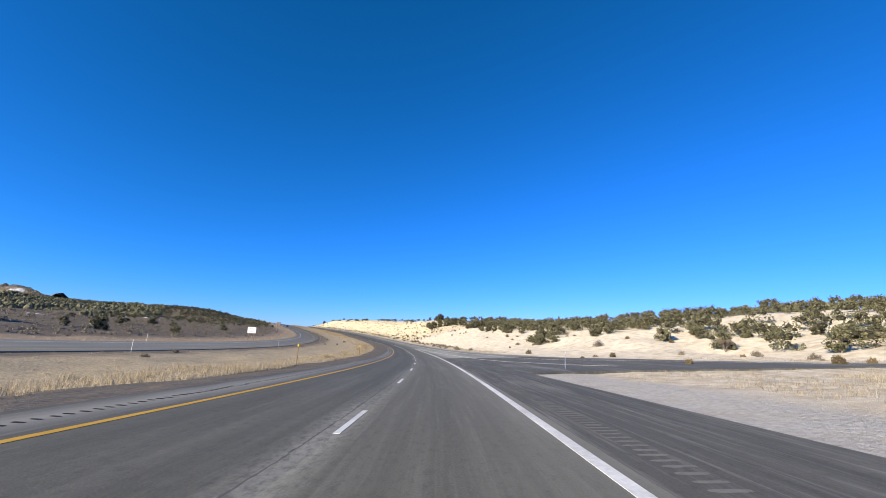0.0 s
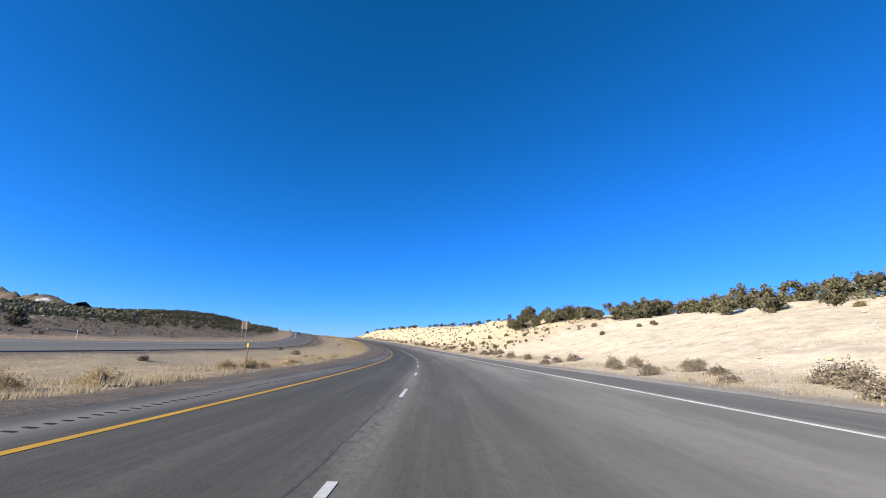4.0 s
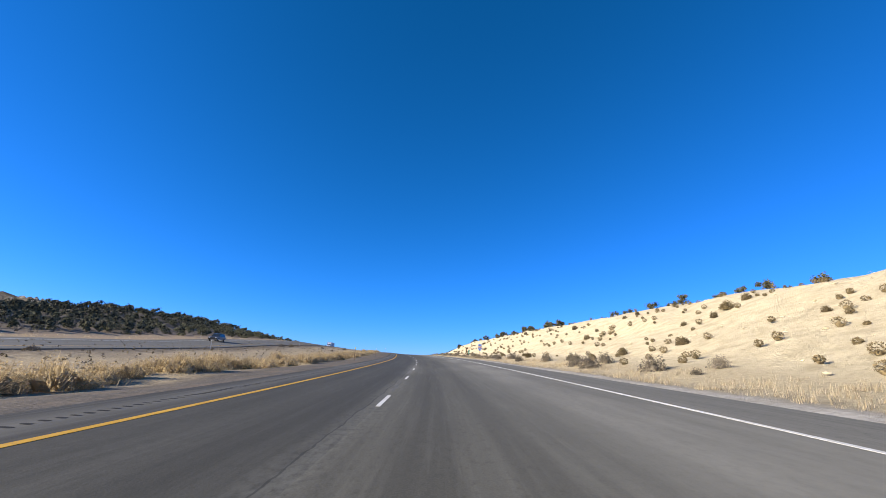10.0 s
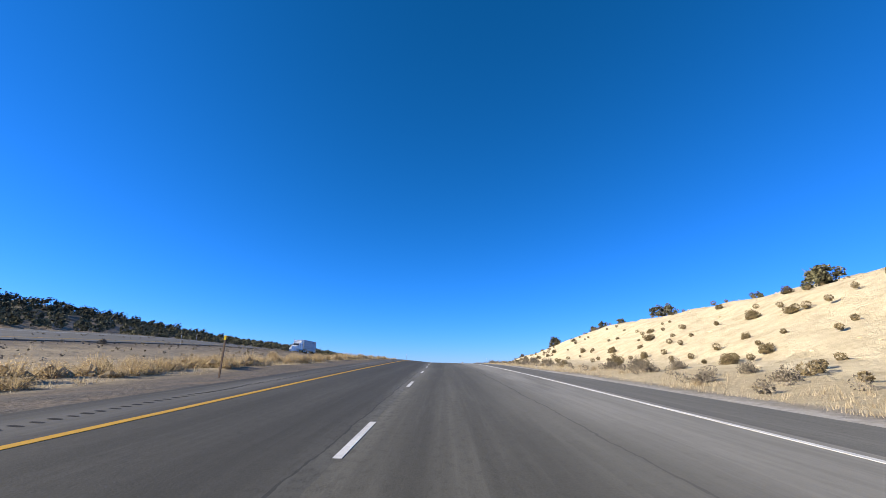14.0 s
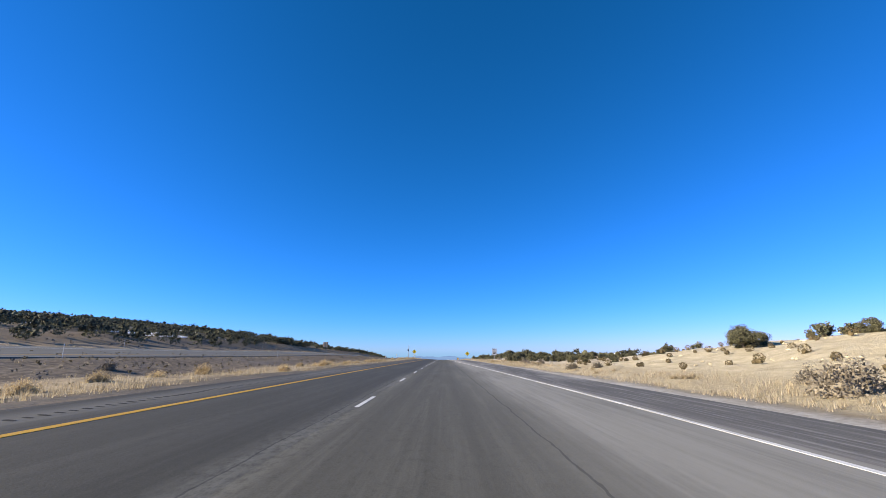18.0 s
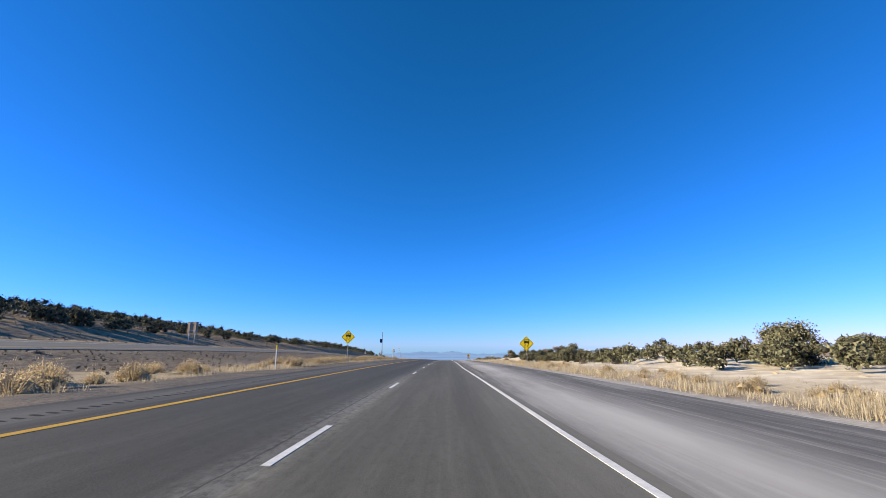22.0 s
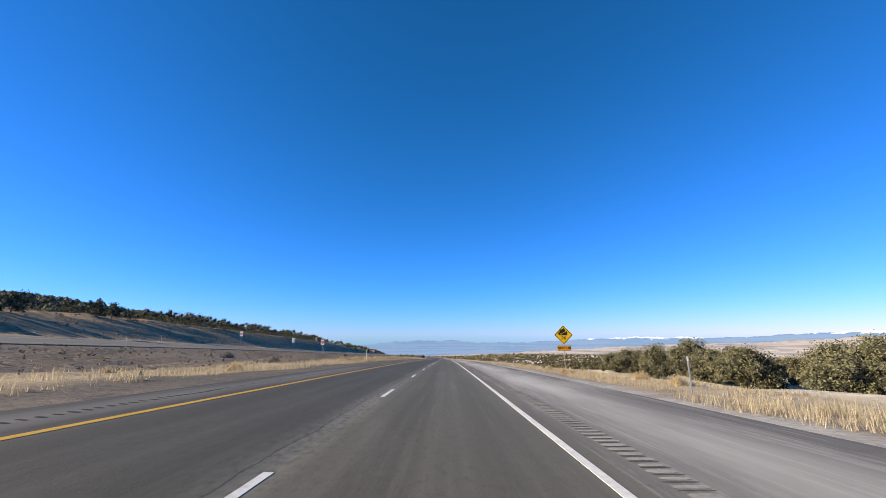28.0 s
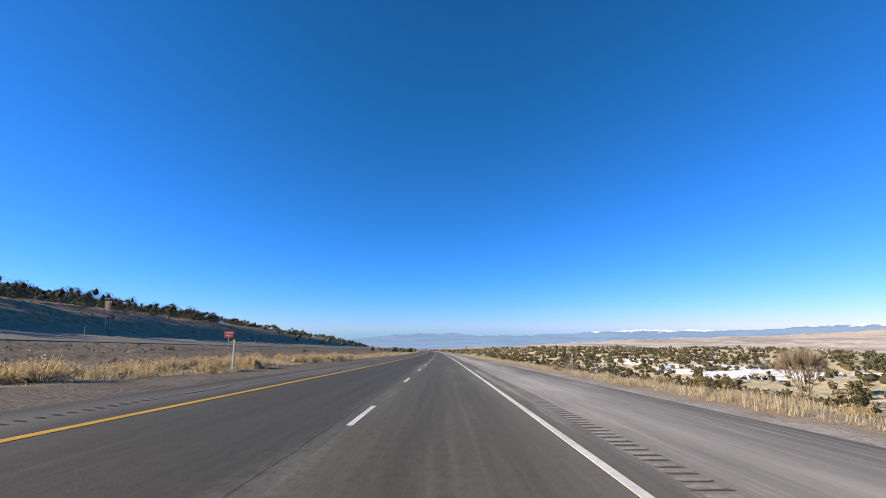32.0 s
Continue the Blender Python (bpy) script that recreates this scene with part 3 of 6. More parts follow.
def sheet(name, ss, us_of, z_of, material, lift=0.0, skirt=0.0):
    """A strip along the road: ss along, us_of(s) a row of places across, with its sides turned down."""
    rows = []
    for s in ss:
        u = np.asarray(us_of(s), float)
        z = z_of(np.full(len(u), s), u) + lift
        if skirt:
            u = np.concatenate([[u[0]], u, [u[-1]]])
            z = np.concatenate([[z[0] - skirt], z, [z[-1] - skirt]])
        rows.append((np.full(len(u), s), u, z))
    n = len(rows[0][0])
    s, u, z = (np.concatenate([r[k] for r in rows]) for k in range(3))
    verts = spot(s, u, z)
    faces = [(i * n + j, i * n + j + 1, (i + 1) * n + j + 1, (i + 1) * n + j) for i in range(len(rows) - 1) for j in range(n - 1)]
    return link_mesh(name, verts, faces, material, uvs=np.stack([u, s], -1), attrs={"lane": u - dash_u(s), "past_ramp": np.clip((s - 110) / 200, 0, 1), "widened": np.clip((s - 470) / 40, 0, 1) * np.clip((760 - s) / 40, 0, 1)})


# ---- ground: one sheet to the horizon ----
grass_from = curve([(-100, -12.0), (150, -11.6), (230, -13.0), (300, -14.5), (420, -13.0), (600, -12.2), (800, -12.0), (1400, -12.0)])
s_lines = np.concatenate([np.arange(-300, -60, 12), np.arange(-60, 1360, 4), np.arange(1360, 2000, 16), np.arange(2000, 4300, 90)])
u_lines = np.concatenate([np.arange(-1700, -500, 60), np.arange(-500, -200, 20), np.arange(-200, -110, 7), np.arange(-110, -62, 3), np.arange(-62, -5, 1.5), np.arange(-5, 5, 3), np.arange(5, 30, 1.0), np.arange(30, 62, 2.0), np.arange(62, 130, 5), np.arange(130, 400, 20), np.arange(400, 1000, 60), np.arange(1000, 3700, 200)])
SG, UG = np.meshgrid(s_lines, u_lines, indexing="ij")
sf, uf = SG.ravel(), UG.ravel()
zf_ = lie(sf, uf)
gv = spot(sf, uf, zf_)
nu = len(u_lines)
ii, jj = np.meshgrid(np.arange(len(s_lines) - 1), np.arange(nu - 1), indexing="ij")
base = (ii * nu + jj).ravel()
gf = np.stack([base, base + 1, base + nu + 1, base + nu], -1).tolist()


def band(x, a, b, soft):
    return np.clip((x - a) / soft, 0, 1) * np.clip((b - x) / soft, 0, 1)


re_, le_ = right_edge(sf), left_edge(sf)
omid_ = opp_mid(sf)
ga = {
    "gravel": np.maximum(band(uf, le_ - 4.6, re_ + 1.0, 1.4) * (uf < 0), band(uf, 0, re_ + 2.4, 1.0) * (uf > 0) * (sf > 75)) * 0.9,
    "brush": band(uf, omid_ + OPP_HALF - 1, le_ - 1.0, 2.0) + band(-uf, -omid_ + OPP_HALF + 8, 420, 8) * np.clip((640 - sf) / 120, 0, 1),
    "bank": band(-uf, -omid_ + OPP_HALF + 5, -omid_ + OPP_HALF + 42, 3) * np.clip((sf - 800) / 60, 0, 1),
    "chips": band(uf, re_ - 1.0, re_ + 5.5 + 0 * uf, 1.6) * (uf > 0) * np.clip((70 - sf) / 20, 0, 1) * 0.9 + band(uf, re_ - 1.0, re_ + 1.9, 0.7) * (uf > 0) * (sf > 80) * 0.8,
    "straw": np.maximum(np.maximum(band(uf, grass_from(sf) - 8, le_ - 3.4, 2.0) * 0.8, 0.9 * band(uf, omid_ + OPP_HALF + 3, le_ - 3.4, 4.0) * np.clip((600 - sf) / 100, 0, 1)), band(uf, gravel_edge(sf) - 0.3, gravel_edge(sf) + 7, 2.0) * (sf > 100) * np.interp(sf, [250, 420, 800, 1000], [0.2, 0.5, 0.5, 0.75])),
    "pale": band(uf, 7.5, 120, 2) * band(sf, 40, 262, 30) + 0.75 * band(uf, 6.5, 60, 3) * band(sf, -400, 95, 20) + band(uf, 9, 46, 6) * band(sf, 680, 1045, 40) * 0.85,
    "sand": band(uf, 8.5, 90, 2) * band(sf, 225, 720, 40) + 0.85 * band(uf, 13, 190, 6) * band(sf, 1000, 1420, 30),
    # first band: shade on the far carriageway's side slope, painted as darker ground
    "dark": 0.5 * band(uf, omid_ + OPP_HALF - 1, omid_ + OPP_HALF + 4, 2) + band(-uf, -omid_ + OPP_HALF + 5, 1800, 6) * np.clip((sf - 560) / 300, 0, 1) + band(-uf, 80, 1800, 30) * 0.8,
    "red": np.clip((sf - 1500) / 300, 0, 1) * np.clip((uf + 100) / 200, 0, 1) + np.clip((uf - 420) / 300, 0, 1) * np.clip((sf - 900) / 200, 0, 1),
    "snow": np.clip((-uf - 95) / 30, 0, 1) * (0.72 + 0.16 * band(sf, 740, 930, 40) * (uf > -230)) + 0.91 * band(uf, 30, 62, 6) * band(sf, 1165, 1250, 14) + 1.0 * band(-uf, 86, 114, 4) * band(sf, 752, 800, 10) + 0.9 * band(-uf, 86, 108, 4) * band(sf, 806, 824, 6),
}
ground = link_mesh("ground", gv, gf, MAT["ground"], smooth=True, attrs={k: np.clip(v, 0, 1) for k, v in ga.items()})
tagged(ground, "dry desert ground of pale sand, gravel and straw", "ground", kind="structure")

# ---- pavement ----
near_s = np.concatenate([np.arange(-150, 21, 3.0), np.arange(21, 72, 0.75), np.arange(72, 1400, 3.0), np.arange(1400, 2000, 12.0)])


def lane_end(s):
    return float(outer_u(s) if s > 66 else main_u(s)) + 0.3


road = sheet("road", near_s, lambda s: np.concatenate([np.linspace(yellow_u(s) - 0.25, dash_u(s), 5), np.linspace(dash_u(s), lane_end(s), 8)[1:]]), road_z, MAT["asphalt"], skirt=0.3)
tagged(road, "worn dark grey asphalt road with pale streaks", "road", kind="structure")
sl = sheet("shoulder", near_s, lambda s: np.linspace(left_edge(s), yellow_u(s) - 0.25, 5), road_z, MAT["shoulder"], skirt=0.3)
tagged(sl, "dusty grey asphalt shoulder beside the yellow line", "shoulder", kind="structure")
for s0, s1, mat, label in ((-150, 67, "shoulder", "dark grey asphalt shoulder beside the white line"), (66, 565, "merge", "plain grey asphalt shoulder beside the white line"), (564, 2000, "salty", "salt-streaked grey asphalt shoulder beside the white line")):
    sr = sheet("shoulder", near_s[(near_s >= s0) & (near_s <= s1 + 2)], lambda s: np.linspace(lane_end(s), right_edge(s), 14), road_z, MAT[mat], skirt=0.3)
    tagged(sr, label, "shoulder", kind="structure")
opp = sheet("opposite_road", near_s, lambda s: np.linspace(opp_mid(s) - OPP_HALF, opp_mid(s) + OPP_HALF, 8), opp_z, MAT["merge"], skirt=0.4)
tagged(opp, "grey asphalt carriageway beyond the grassy median", "road", kind="structure")


def stripe(name, s0, s1, u_of, width, z_of, material, label, lift=0.006, stride=2.0):
    ob = sheet(name, np.arange(s0, s1, stride), lambda s: (u_of(s) - width / 2, u_of(s) + width / 2), z_of, material, lift, skirt=0.01)
    return tagged(ob, label, "road marking", kind="structure")


stripe("edge_line", -150, 1900, yellow_u, 0.16, road_z, MAT["yellow"], "solid yellow painted line along the median side")
stripe("edge_line", -150, 142, main_u, 0.2, road_z, MAT["white"], "solid white painted line between lane and merging ramp")
stripe("edge_line", 37, 143, gore_u, 0.2, road_z, MAT["white"], "solid white painted line of the merging ramp")
stripe("edge_line", 37, 1900, outer_u, 0.135, road_z, MAT["white"], "solid white painted line along the outer edge")
stripe("edge_line", -150, 1900, lambda s: opp_mid(s) + 4.0, 0.16, opp_z, MAT["yellow"], "faded yellow line of the far carriageway", stride=6.0)
stripe("edge_line", -150, 1900, lambda s: opp_mid(s) - 3.8, 0.16, opp_z, MAT["white"], "faded white line of the far carriageway", stride=6.0)

# ---- things ----
rng = np.random.RandomState(11)


def boxes(bm, size, at, turn=0.0, bevel=0.0):
    """Adds a box to bm; bevel rounds its edges."""
    m = Matrix.Translation(at) @ Matrix.Rotation(turn, 4, "Y") @ Matrix.Diagonal((*size, 1))
    r = bmesh.ops.create_cube(bm, size=1.0, matrix=m)
    if bevel:
        edges = list({e for v in r["verts"] for e in v.link_edges})
        bmesh.ops.bevel(bm, geom=edges, offset=bevel, segments=2, affect="EDGES")
    return bm


def rod(bm, a, b, r0, r1=None, sides=8):
    """Adds a tapered rod from a to b."""
    a, b = Vector(a), Vector(b)
    r1 = r0 if r1 is None else r1
    m = Matrix.Translation((a + b) / 2) @ (b - a).to_track_quat("Z", "Y").to_matrix().to_4x4()
    bmesh.ops.create_cone(bm, cap_ends=True, segments=sides, radius1=r0, radius2=r1, depth=(b - a).length, matrix=m)
    return bm


def slab(bm, outline, y0, y1):
    """Adds a plate with that outline (x, z), from y0 to y1."""
    front = [bm.verts.new((x, y0, z)) for x, z in outline]
    back = [bm.verts.new((x, y1, z)) for x, z in outline]
    n = len(outline)
    bm.faces.new(front)
    bm.faces.new(back[::-1])
    for i in range(n):
        bm.faces.new((front[i], back[i], back[(i + 1) % n], front[(i + 1) % n]))
    return bm


def fresh():
    return bmesh.new()


def thing(name, s, u, label, category, group="", lift=0.0, on_road=None):
    """An Empty on the ground at s, u, turned with the road."""
    p = spot(s, u, on_road(s, u)) if on_road else ground_at([s], [u])[0]
    ob = new(name)
    ob.matrix_basis = pose(p[0], p[1], p[2] + lift, 0, 0, yaw_at(s))
    return tagged(ob, label, category, group)


def lettering(text, size, at, material, parent, name="lettering", depth=0.002):
    cu = bpy.data.curves.new(name, "FONT")
    cu.body, cu.size, cu.align_x, cu.align_y, cu.extrude, cu.offset = text, size, "CENTER", "CENTER", depth, size * 0.012
    tmp = bpy.data.objects.new("tmp", cu)
    me = bpy.data.meshes.new_from_object(tmp)
    bpy.data.objects.remove(tmp)
    me.materials.clear()
    me.materials.append(material)
    ob = new(name, me)
    ob.matrix_basis = pose(*at, 90, 0, 0)
    ob.parent = parent
    return ob


# ---- dashes of the lane line ----
DASH_ENDS = curve([(-14, -158), (0, 11.9), (6, 85.8), (9, 123.3), (17, 221.6), (23, 296.0), (35, 440.8), (49, 609.9), (55, 682.8), (60, 743.8), (66, 816.8), (72, 890.0), (81, 1001.6), (84, 1039.4), (86, 1063.9), (92, 1138.5), (150, 1846)])
lane_line = tagged(new("lane_line"), "broken white painted line between the two lanes", "road marking", kind="structure")
dash_bm = fresh()
boxes(dash_bm, (0.13, 3.05, 0.012), (0, 0, 0))
dash_me = bpy.data.meshes.new("dash")
dash_bm.to_mesh(dash_me)
dash_me.materials.append(MAT["white"])
for n in range(-12, 140):
    s = float(DASH_ENDS(n)) - 2.26
    a, b = (spot(q, dash_u(q), road_z(q, dash_u(q)) + 0.003) for q in (s - 1.5, s + 1.5))
    d = b - a
    ob = new("dash", dash_me)
    ob.matrix_basis = pose(*((a + b) / 2), math.degrees(math.atan2(d[2], math.hypot(d[0], d[1]))), -math.degrees(bank(s) - 0.038), -math.degrees(math.atan2(d[0], d[1])))
    ob.parent = lane_line


# ---- rumble strips: rows of raised patches for dents, recess shade put into the dark tones ----
def dents(name, s0, s1, u_of, width, length, gap, material, label):
    s = np.arange(s0, s1, gap)
    s = s + rng.uniform(-0.02, 0.02, len(s))
    u = u_of(s) + rng.uniform(-0.015, 0.015, len(s))
    wide, long = width * rng.uniform(0.8, 1.1, len(s)), length * rng.uniform(0.75, 1.15, len(s))
    verts = []
    for k in range(8):  # a rounded lens with its middle raised
        a = math.pi * (2 * k + 1) / 8
        du, ds = 0.54 * math.copysign(abs(math.cos(a)) ** 0.6, math.cos(a)), 0.54 * math.copysign(abs(math.sin(a)) ** 0.6, math.sin(a))
        verts.append(spot(s + ds * long, u + du * wide, road_z(s, u + du * wide) + 0.004))
    verts.append(spot(s + 0.1 * long, u, road_z(s, u) + 0.007))
    v = np.stack(verts, 1).reshape(-1, 3)
    one = np.array([(k, (k + 1) % 8, 8) for k in range(8)])
    faces = (one[None] + 9 * np.arange(len(s))[:, None, None]).reshape(-1, 3)
    return tagged(link_mesh(name, v, faces.tolist(), material), label, "rumble strip", kind="stuff")


dents("rumble_strip", -60, 1330, lambda s: yellow_u(s) - 0.95, 0.21, 0.115, 0.32, MAT["groove"], "row of rumble dents along the shoulder, their shade painted dark")
dents("rumble_strip", -60, 34, lambda s: main_u(s) + 0.95, 0.42, 0.13, 0.31, MAT["wornridge"], "row of dusty rumble dents along the outer shoulder")
dents("rumble_strip", 800, 1330, lambda s: outer_u(s) + 0.8, 0.40, 0.15, 0.31, MAT["ridge"], "row of dusty rumble dents along the outer shoulder")
dents("rumble_strip", 799.88, 1329.88, lambda s: outer_u(s) + 0.8, 0.42, 0.045, 0.31, MAT["edge_shade"], "painted shade at the near edges of the rumble dents")


# ---- plants ----
def leaves(centres, size, r):
    """Three-cornered leaf sprays turned at random about the given places; returns verts and faces."""
    n = len(centres)
    a = r.normal(size=(n, 3))
    a /= np.linalg.norm(a, axis=1)[:, None]
    b = np.cross(a, r.normal(size=(n, 3)))
    b /= np.linalg.norm(b, axis=1)[:, None]
    k = np.broadcast_to(size, (n,))[:, None] * r.uniform(0.6, 1.4, (n, 1))
    v = np.stack([centres - a * k - b * k * 0.75, centres + a * k * 1.2 - b * k * 0.2, centres - a * k * 0.2 + b * k * 1.0], 1).reshape(-1, 3)
    f = np.arange(3 * n).reshape(n, 3)
    return v, f


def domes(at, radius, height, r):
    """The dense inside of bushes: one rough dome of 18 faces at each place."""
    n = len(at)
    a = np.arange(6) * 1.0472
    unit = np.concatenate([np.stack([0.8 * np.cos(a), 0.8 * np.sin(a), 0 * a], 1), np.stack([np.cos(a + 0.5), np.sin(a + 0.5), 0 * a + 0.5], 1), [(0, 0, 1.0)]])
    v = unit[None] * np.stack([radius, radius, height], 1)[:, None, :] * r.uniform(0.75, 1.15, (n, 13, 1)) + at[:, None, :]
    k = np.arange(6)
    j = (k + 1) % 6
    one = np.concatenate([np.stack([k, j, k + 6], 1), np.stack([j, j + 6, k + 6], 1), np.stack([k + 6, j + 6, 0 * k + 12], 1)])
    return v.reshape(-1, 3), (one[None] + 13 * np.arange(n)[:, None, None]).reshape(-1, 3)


def limbs(bm, r, height, width, count, thick):
    """A short bent trunk and limbs that spread up and out."""
    top = Vector((r.uniform(-0.15, 0.15), r.uniform(-0.15, 0.15), height * 0.32))
    rod(bm, (0, 0, -0.3), top, thick, thick * 0.75, 7)
    for k in range(count):
        a = 6.28 * k / count + r.uniform(-0.4, 0.4)
        mid = top + Vector((math.cos(a) * width * 0.22, math.sin(a) * width * 0.22, height * r.uniform(0.1, 0.25)))
        end = mid + Vector((math.cos(a) * width * 0.18, math.sin(a) * width * 0.18, height * r.uniform(0.1, 0.3)))
        rod(bm, top * r.uniform(0.5, 1.0), mid, thick * 0.55, thick * 0.35, 5)
        rod(bm, mid, end, thick * 0.35, thick * 0.12, 5)
    return bm


def crown_places(r, height, width, lobes, n, hearts=None):
    """Places on the skins of several lobes, from near the ground up: an uneven dome with gaps."""
    out = []
    for k in range(lobes):
        a, q = 6.28 * k * 0.382 + r.uniform(-0.7, 0.7), math.sqrt((k + 0.3) / lobes) * r.uniform(0.55, 0.95)
        top = 0.78 - 0.42 * q * q - 0.1 * (k % 3 == 2)
        c = np.array((math.cos(a) * q * width * 0.5, math.sin(a) * q * width * 0.5, height * r.uniform(0.14, 0.42) if k % 2 else height * top * 0.95))
        rad = np.array((width * r.uniform(0.13, 0.25), width * r.uniform(0.13, 0.25), height * r.uniform(0.12, 0.24)))
        d = r.normal(size=(n // lobes, 3))
        d /= np.linalg.norm(d, axis=1)[:, None]
        out.append(c + d * rad * np.sqrt(r.uniform(0.35, 1.3, (len(d), 1))))
        if hearts is not None:
            hearts.append((c, rad))
    p = np.concatenate(out)
    p[:, 2] = np.where(p[:, 2] < height * 0.05, height * r.uniform(0.05, 0.3, len(p)), p[:, 2])
    return p


def make_tree(seed, height, width, lobes, n, leaf, label):
    r = np.random.RandomState(seed)
    ob = tagged(new("juniper_tree"), label, "tree", "junipers on the slopes")
    part("trunk", limbs(fresh(), r, height, width, 5, 0.11 * height / 3), MAT["bark"], ob)
    hearts = []
    v, f = leaves(crown_places(r, height, width, lobes, n, hearts), leaf, r)
    # core domes in the dark tone paint the shade deep in the crown
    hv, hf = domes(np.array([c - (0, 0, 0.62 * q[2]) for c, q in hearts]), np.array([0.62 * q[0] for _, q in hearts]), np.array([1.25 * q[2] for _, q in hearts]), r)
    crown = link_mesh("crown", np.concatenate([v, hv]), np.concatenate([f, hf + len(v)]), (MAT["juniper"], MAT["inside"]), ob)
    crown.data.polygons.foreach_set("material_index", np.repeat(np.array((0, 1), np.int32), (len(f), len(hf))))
    return ob


def make_shrub(seed, name, height, width, n, leaf, mat, label, stems=9, category="shrub", group="", core=0.33, inner=0.55):
    r = np.random.RandomState(seed)
    ob = tagged(new(name), label, category, group)
    bm = fresh()
    for k in range(stems):
        a, q = r.uniform(0, 6.28), r.uniform(0.2, 0.9)
        rod(bm, (0, 0, -0.1), (math.cos(a) * q * width * 0.45, math.sin(a) * q * width * 0.45, height * r.uniform(0.6, 0.95)), 0.02, 0.006, 4)
    part("woody_base", bm, MAT["bark"], ob)
    d = r.normal(size=(n, 3))
    d[:, 2] = np.abs(d[:, 2])
    d /= np.linalg.norm(d, axis=1)[:, None]
    p = d * np.array((width / 2, width / 2, height)) * r.uniform(inner, 1.06, (n, 1)) * (1 + 0.16 * np.sin(d[:, :1] * 7 + seed) + 0.13 * np.sin(d[:, 1:2] * 9))
    v, f = leaves(p, leaf, r)
    if core:
        hv, hf = domes(np.zeros((1, 3)), np.array([width * core]), np.array([height * core * 1.7]), r)
        v, f = np.concatenate([v, hv]), np.concatenate([f, hf + len(v)])
    link_mesh("foliage", v, f, mat, ob)
    return ob


TREES = [
    make_tree(1, 3.6, 4.2, 19, 7113, 0.06, "dense dark green juniper tree with rounded crown"),
    make_tree(2, 2.9, 3.4, 17, 6019, 0.06, "low spreading olive-green juniper tree"),
    make_tree(3, 4.3, 3.8, 20, 7113, 0.06, "tall uneven dark juniper tree with gaps"),
    make_tree(4, 2.4, 3.8, 16, 5472, 0.06, "squat wide juniper bush-tree on dry ground"),
    make_tree(5, 3.3, 3.0, 17, 5472, 0.06, "ragged juniper tree with grey limbs showing"),
]
FAR_TREES = [
    make_tree(6, 3.6, 4.2, 9, 800, 0.16, "dark green juniper tree with rounded crown"),
    make_tree(7, 2.9, 3.4, 8, 650, 0.15, "low spreading olive-green juniper"),
    make_tree(8, 4.3, 3.8, 9, 800, 0.16, "tall uneven dark juniper on the slope"),
    make_tree(9, 2.5, 3.8, 8, 650, 0.15, "squat wide juniper on dry ground"),
]
SHRUBS = [
    make_shrub(11, "shrub", 0.75, 1.05, 1150, 0.043, MAT["greensage"], "small rounded olive-brown desert shrub", group="shrubs on the sandy cut", core=0.4, inner=0.74),
    make_shrub(12, "shrub", 0.58, 0.9, 1000, 0.041, MAT["greensage"], "low brownish desert shrub on sand", group="shrubs on the sandy cut", core=0.4, inner=0.74),
    make_shrub(13, "sagebrush", 0.9, 1.5, 1000, 0.045, MAT["sage"], "pale grey leafless sagebrush", 16, group="grey brush by the road"),
    make_shrub(14, "sagebrush", 0.65, 1.2, 800, 0.045, MAT["sage"], "low grey-brown dry sagebrush", 14, group="grey brush by the road"),
]


BIG = make_shrub(15, "sagebrush", 2.0, 2.5, 1900, 0.04, MAT["sage"], "tall round grey leafless bush beside the road", 60, core=0.3)


def make_bunch(seed, label):
    r = np.random.RandomState(seed)
    ob = tagged(new("dry_brush"), label, "shrub", "straw-coloured brush in the median")
    n = 360
    a, q = r.uniform(0, 6.28, n), np.sqrt(r.uniform(0, 1, n))
    base_ = np.stack([np.cos(a) * q * 0.28, np.sin(a) * q * 0.28, np.full(n, -0.05)], 1)
    lean = np.stack([np.cos(a) * q * 0.85, np.sin(a) * q * 0.85, (0.8 - 0.55 * q ** 2) * r.uniform(0.55, 1.1, n)], 1) + r.normal(0, 0.07, (n, 3))
    side = np.stack([-np.sin(a), np.cos(a), np.zeros(n)], 1) * 0.011
    mid = base_ * 0.45 + lean * 0.55 + np.array((0, 0, 0.1))
    v = np.stack([base_ * 0.5 + mid * 0.5 - side, base_ * 0.5 + mid * 0.5 + side, lean], 1).reshape(-1, 3)
    f = np.arange(3 * n).reshape(n, 3)
    hv, hf = domes(np.zeros((5, 3)) + r.uniform(-0.3, 0.3, (5, 3)) * (1, 1, 0), r.uniform(0.2, 0.3, 5), r.uniform(0.35, 0.5, 5), r)
    v, f = np.concatenate([v, hv]), np.concatenate([f, hf + len(v)])
    d = r.normal(size=(760, 3))
    d[:, 2] = np.abs(d[:, 2])
    d /= np.linalg.norm(d, axis=1)[:, None]
    lv, lf = leaves(d * np.array((0.66, 0.66, 0.68)) * r.uniform(0.6, 1.1, (760, 1)), 0.024, r)
    v, f = np.concatenate([v, lv]), np.concatenate([f, lf + len(v)])
    link_mesh("foliage", v, f, MAT["rabbitbrush"], ob)
    return ob


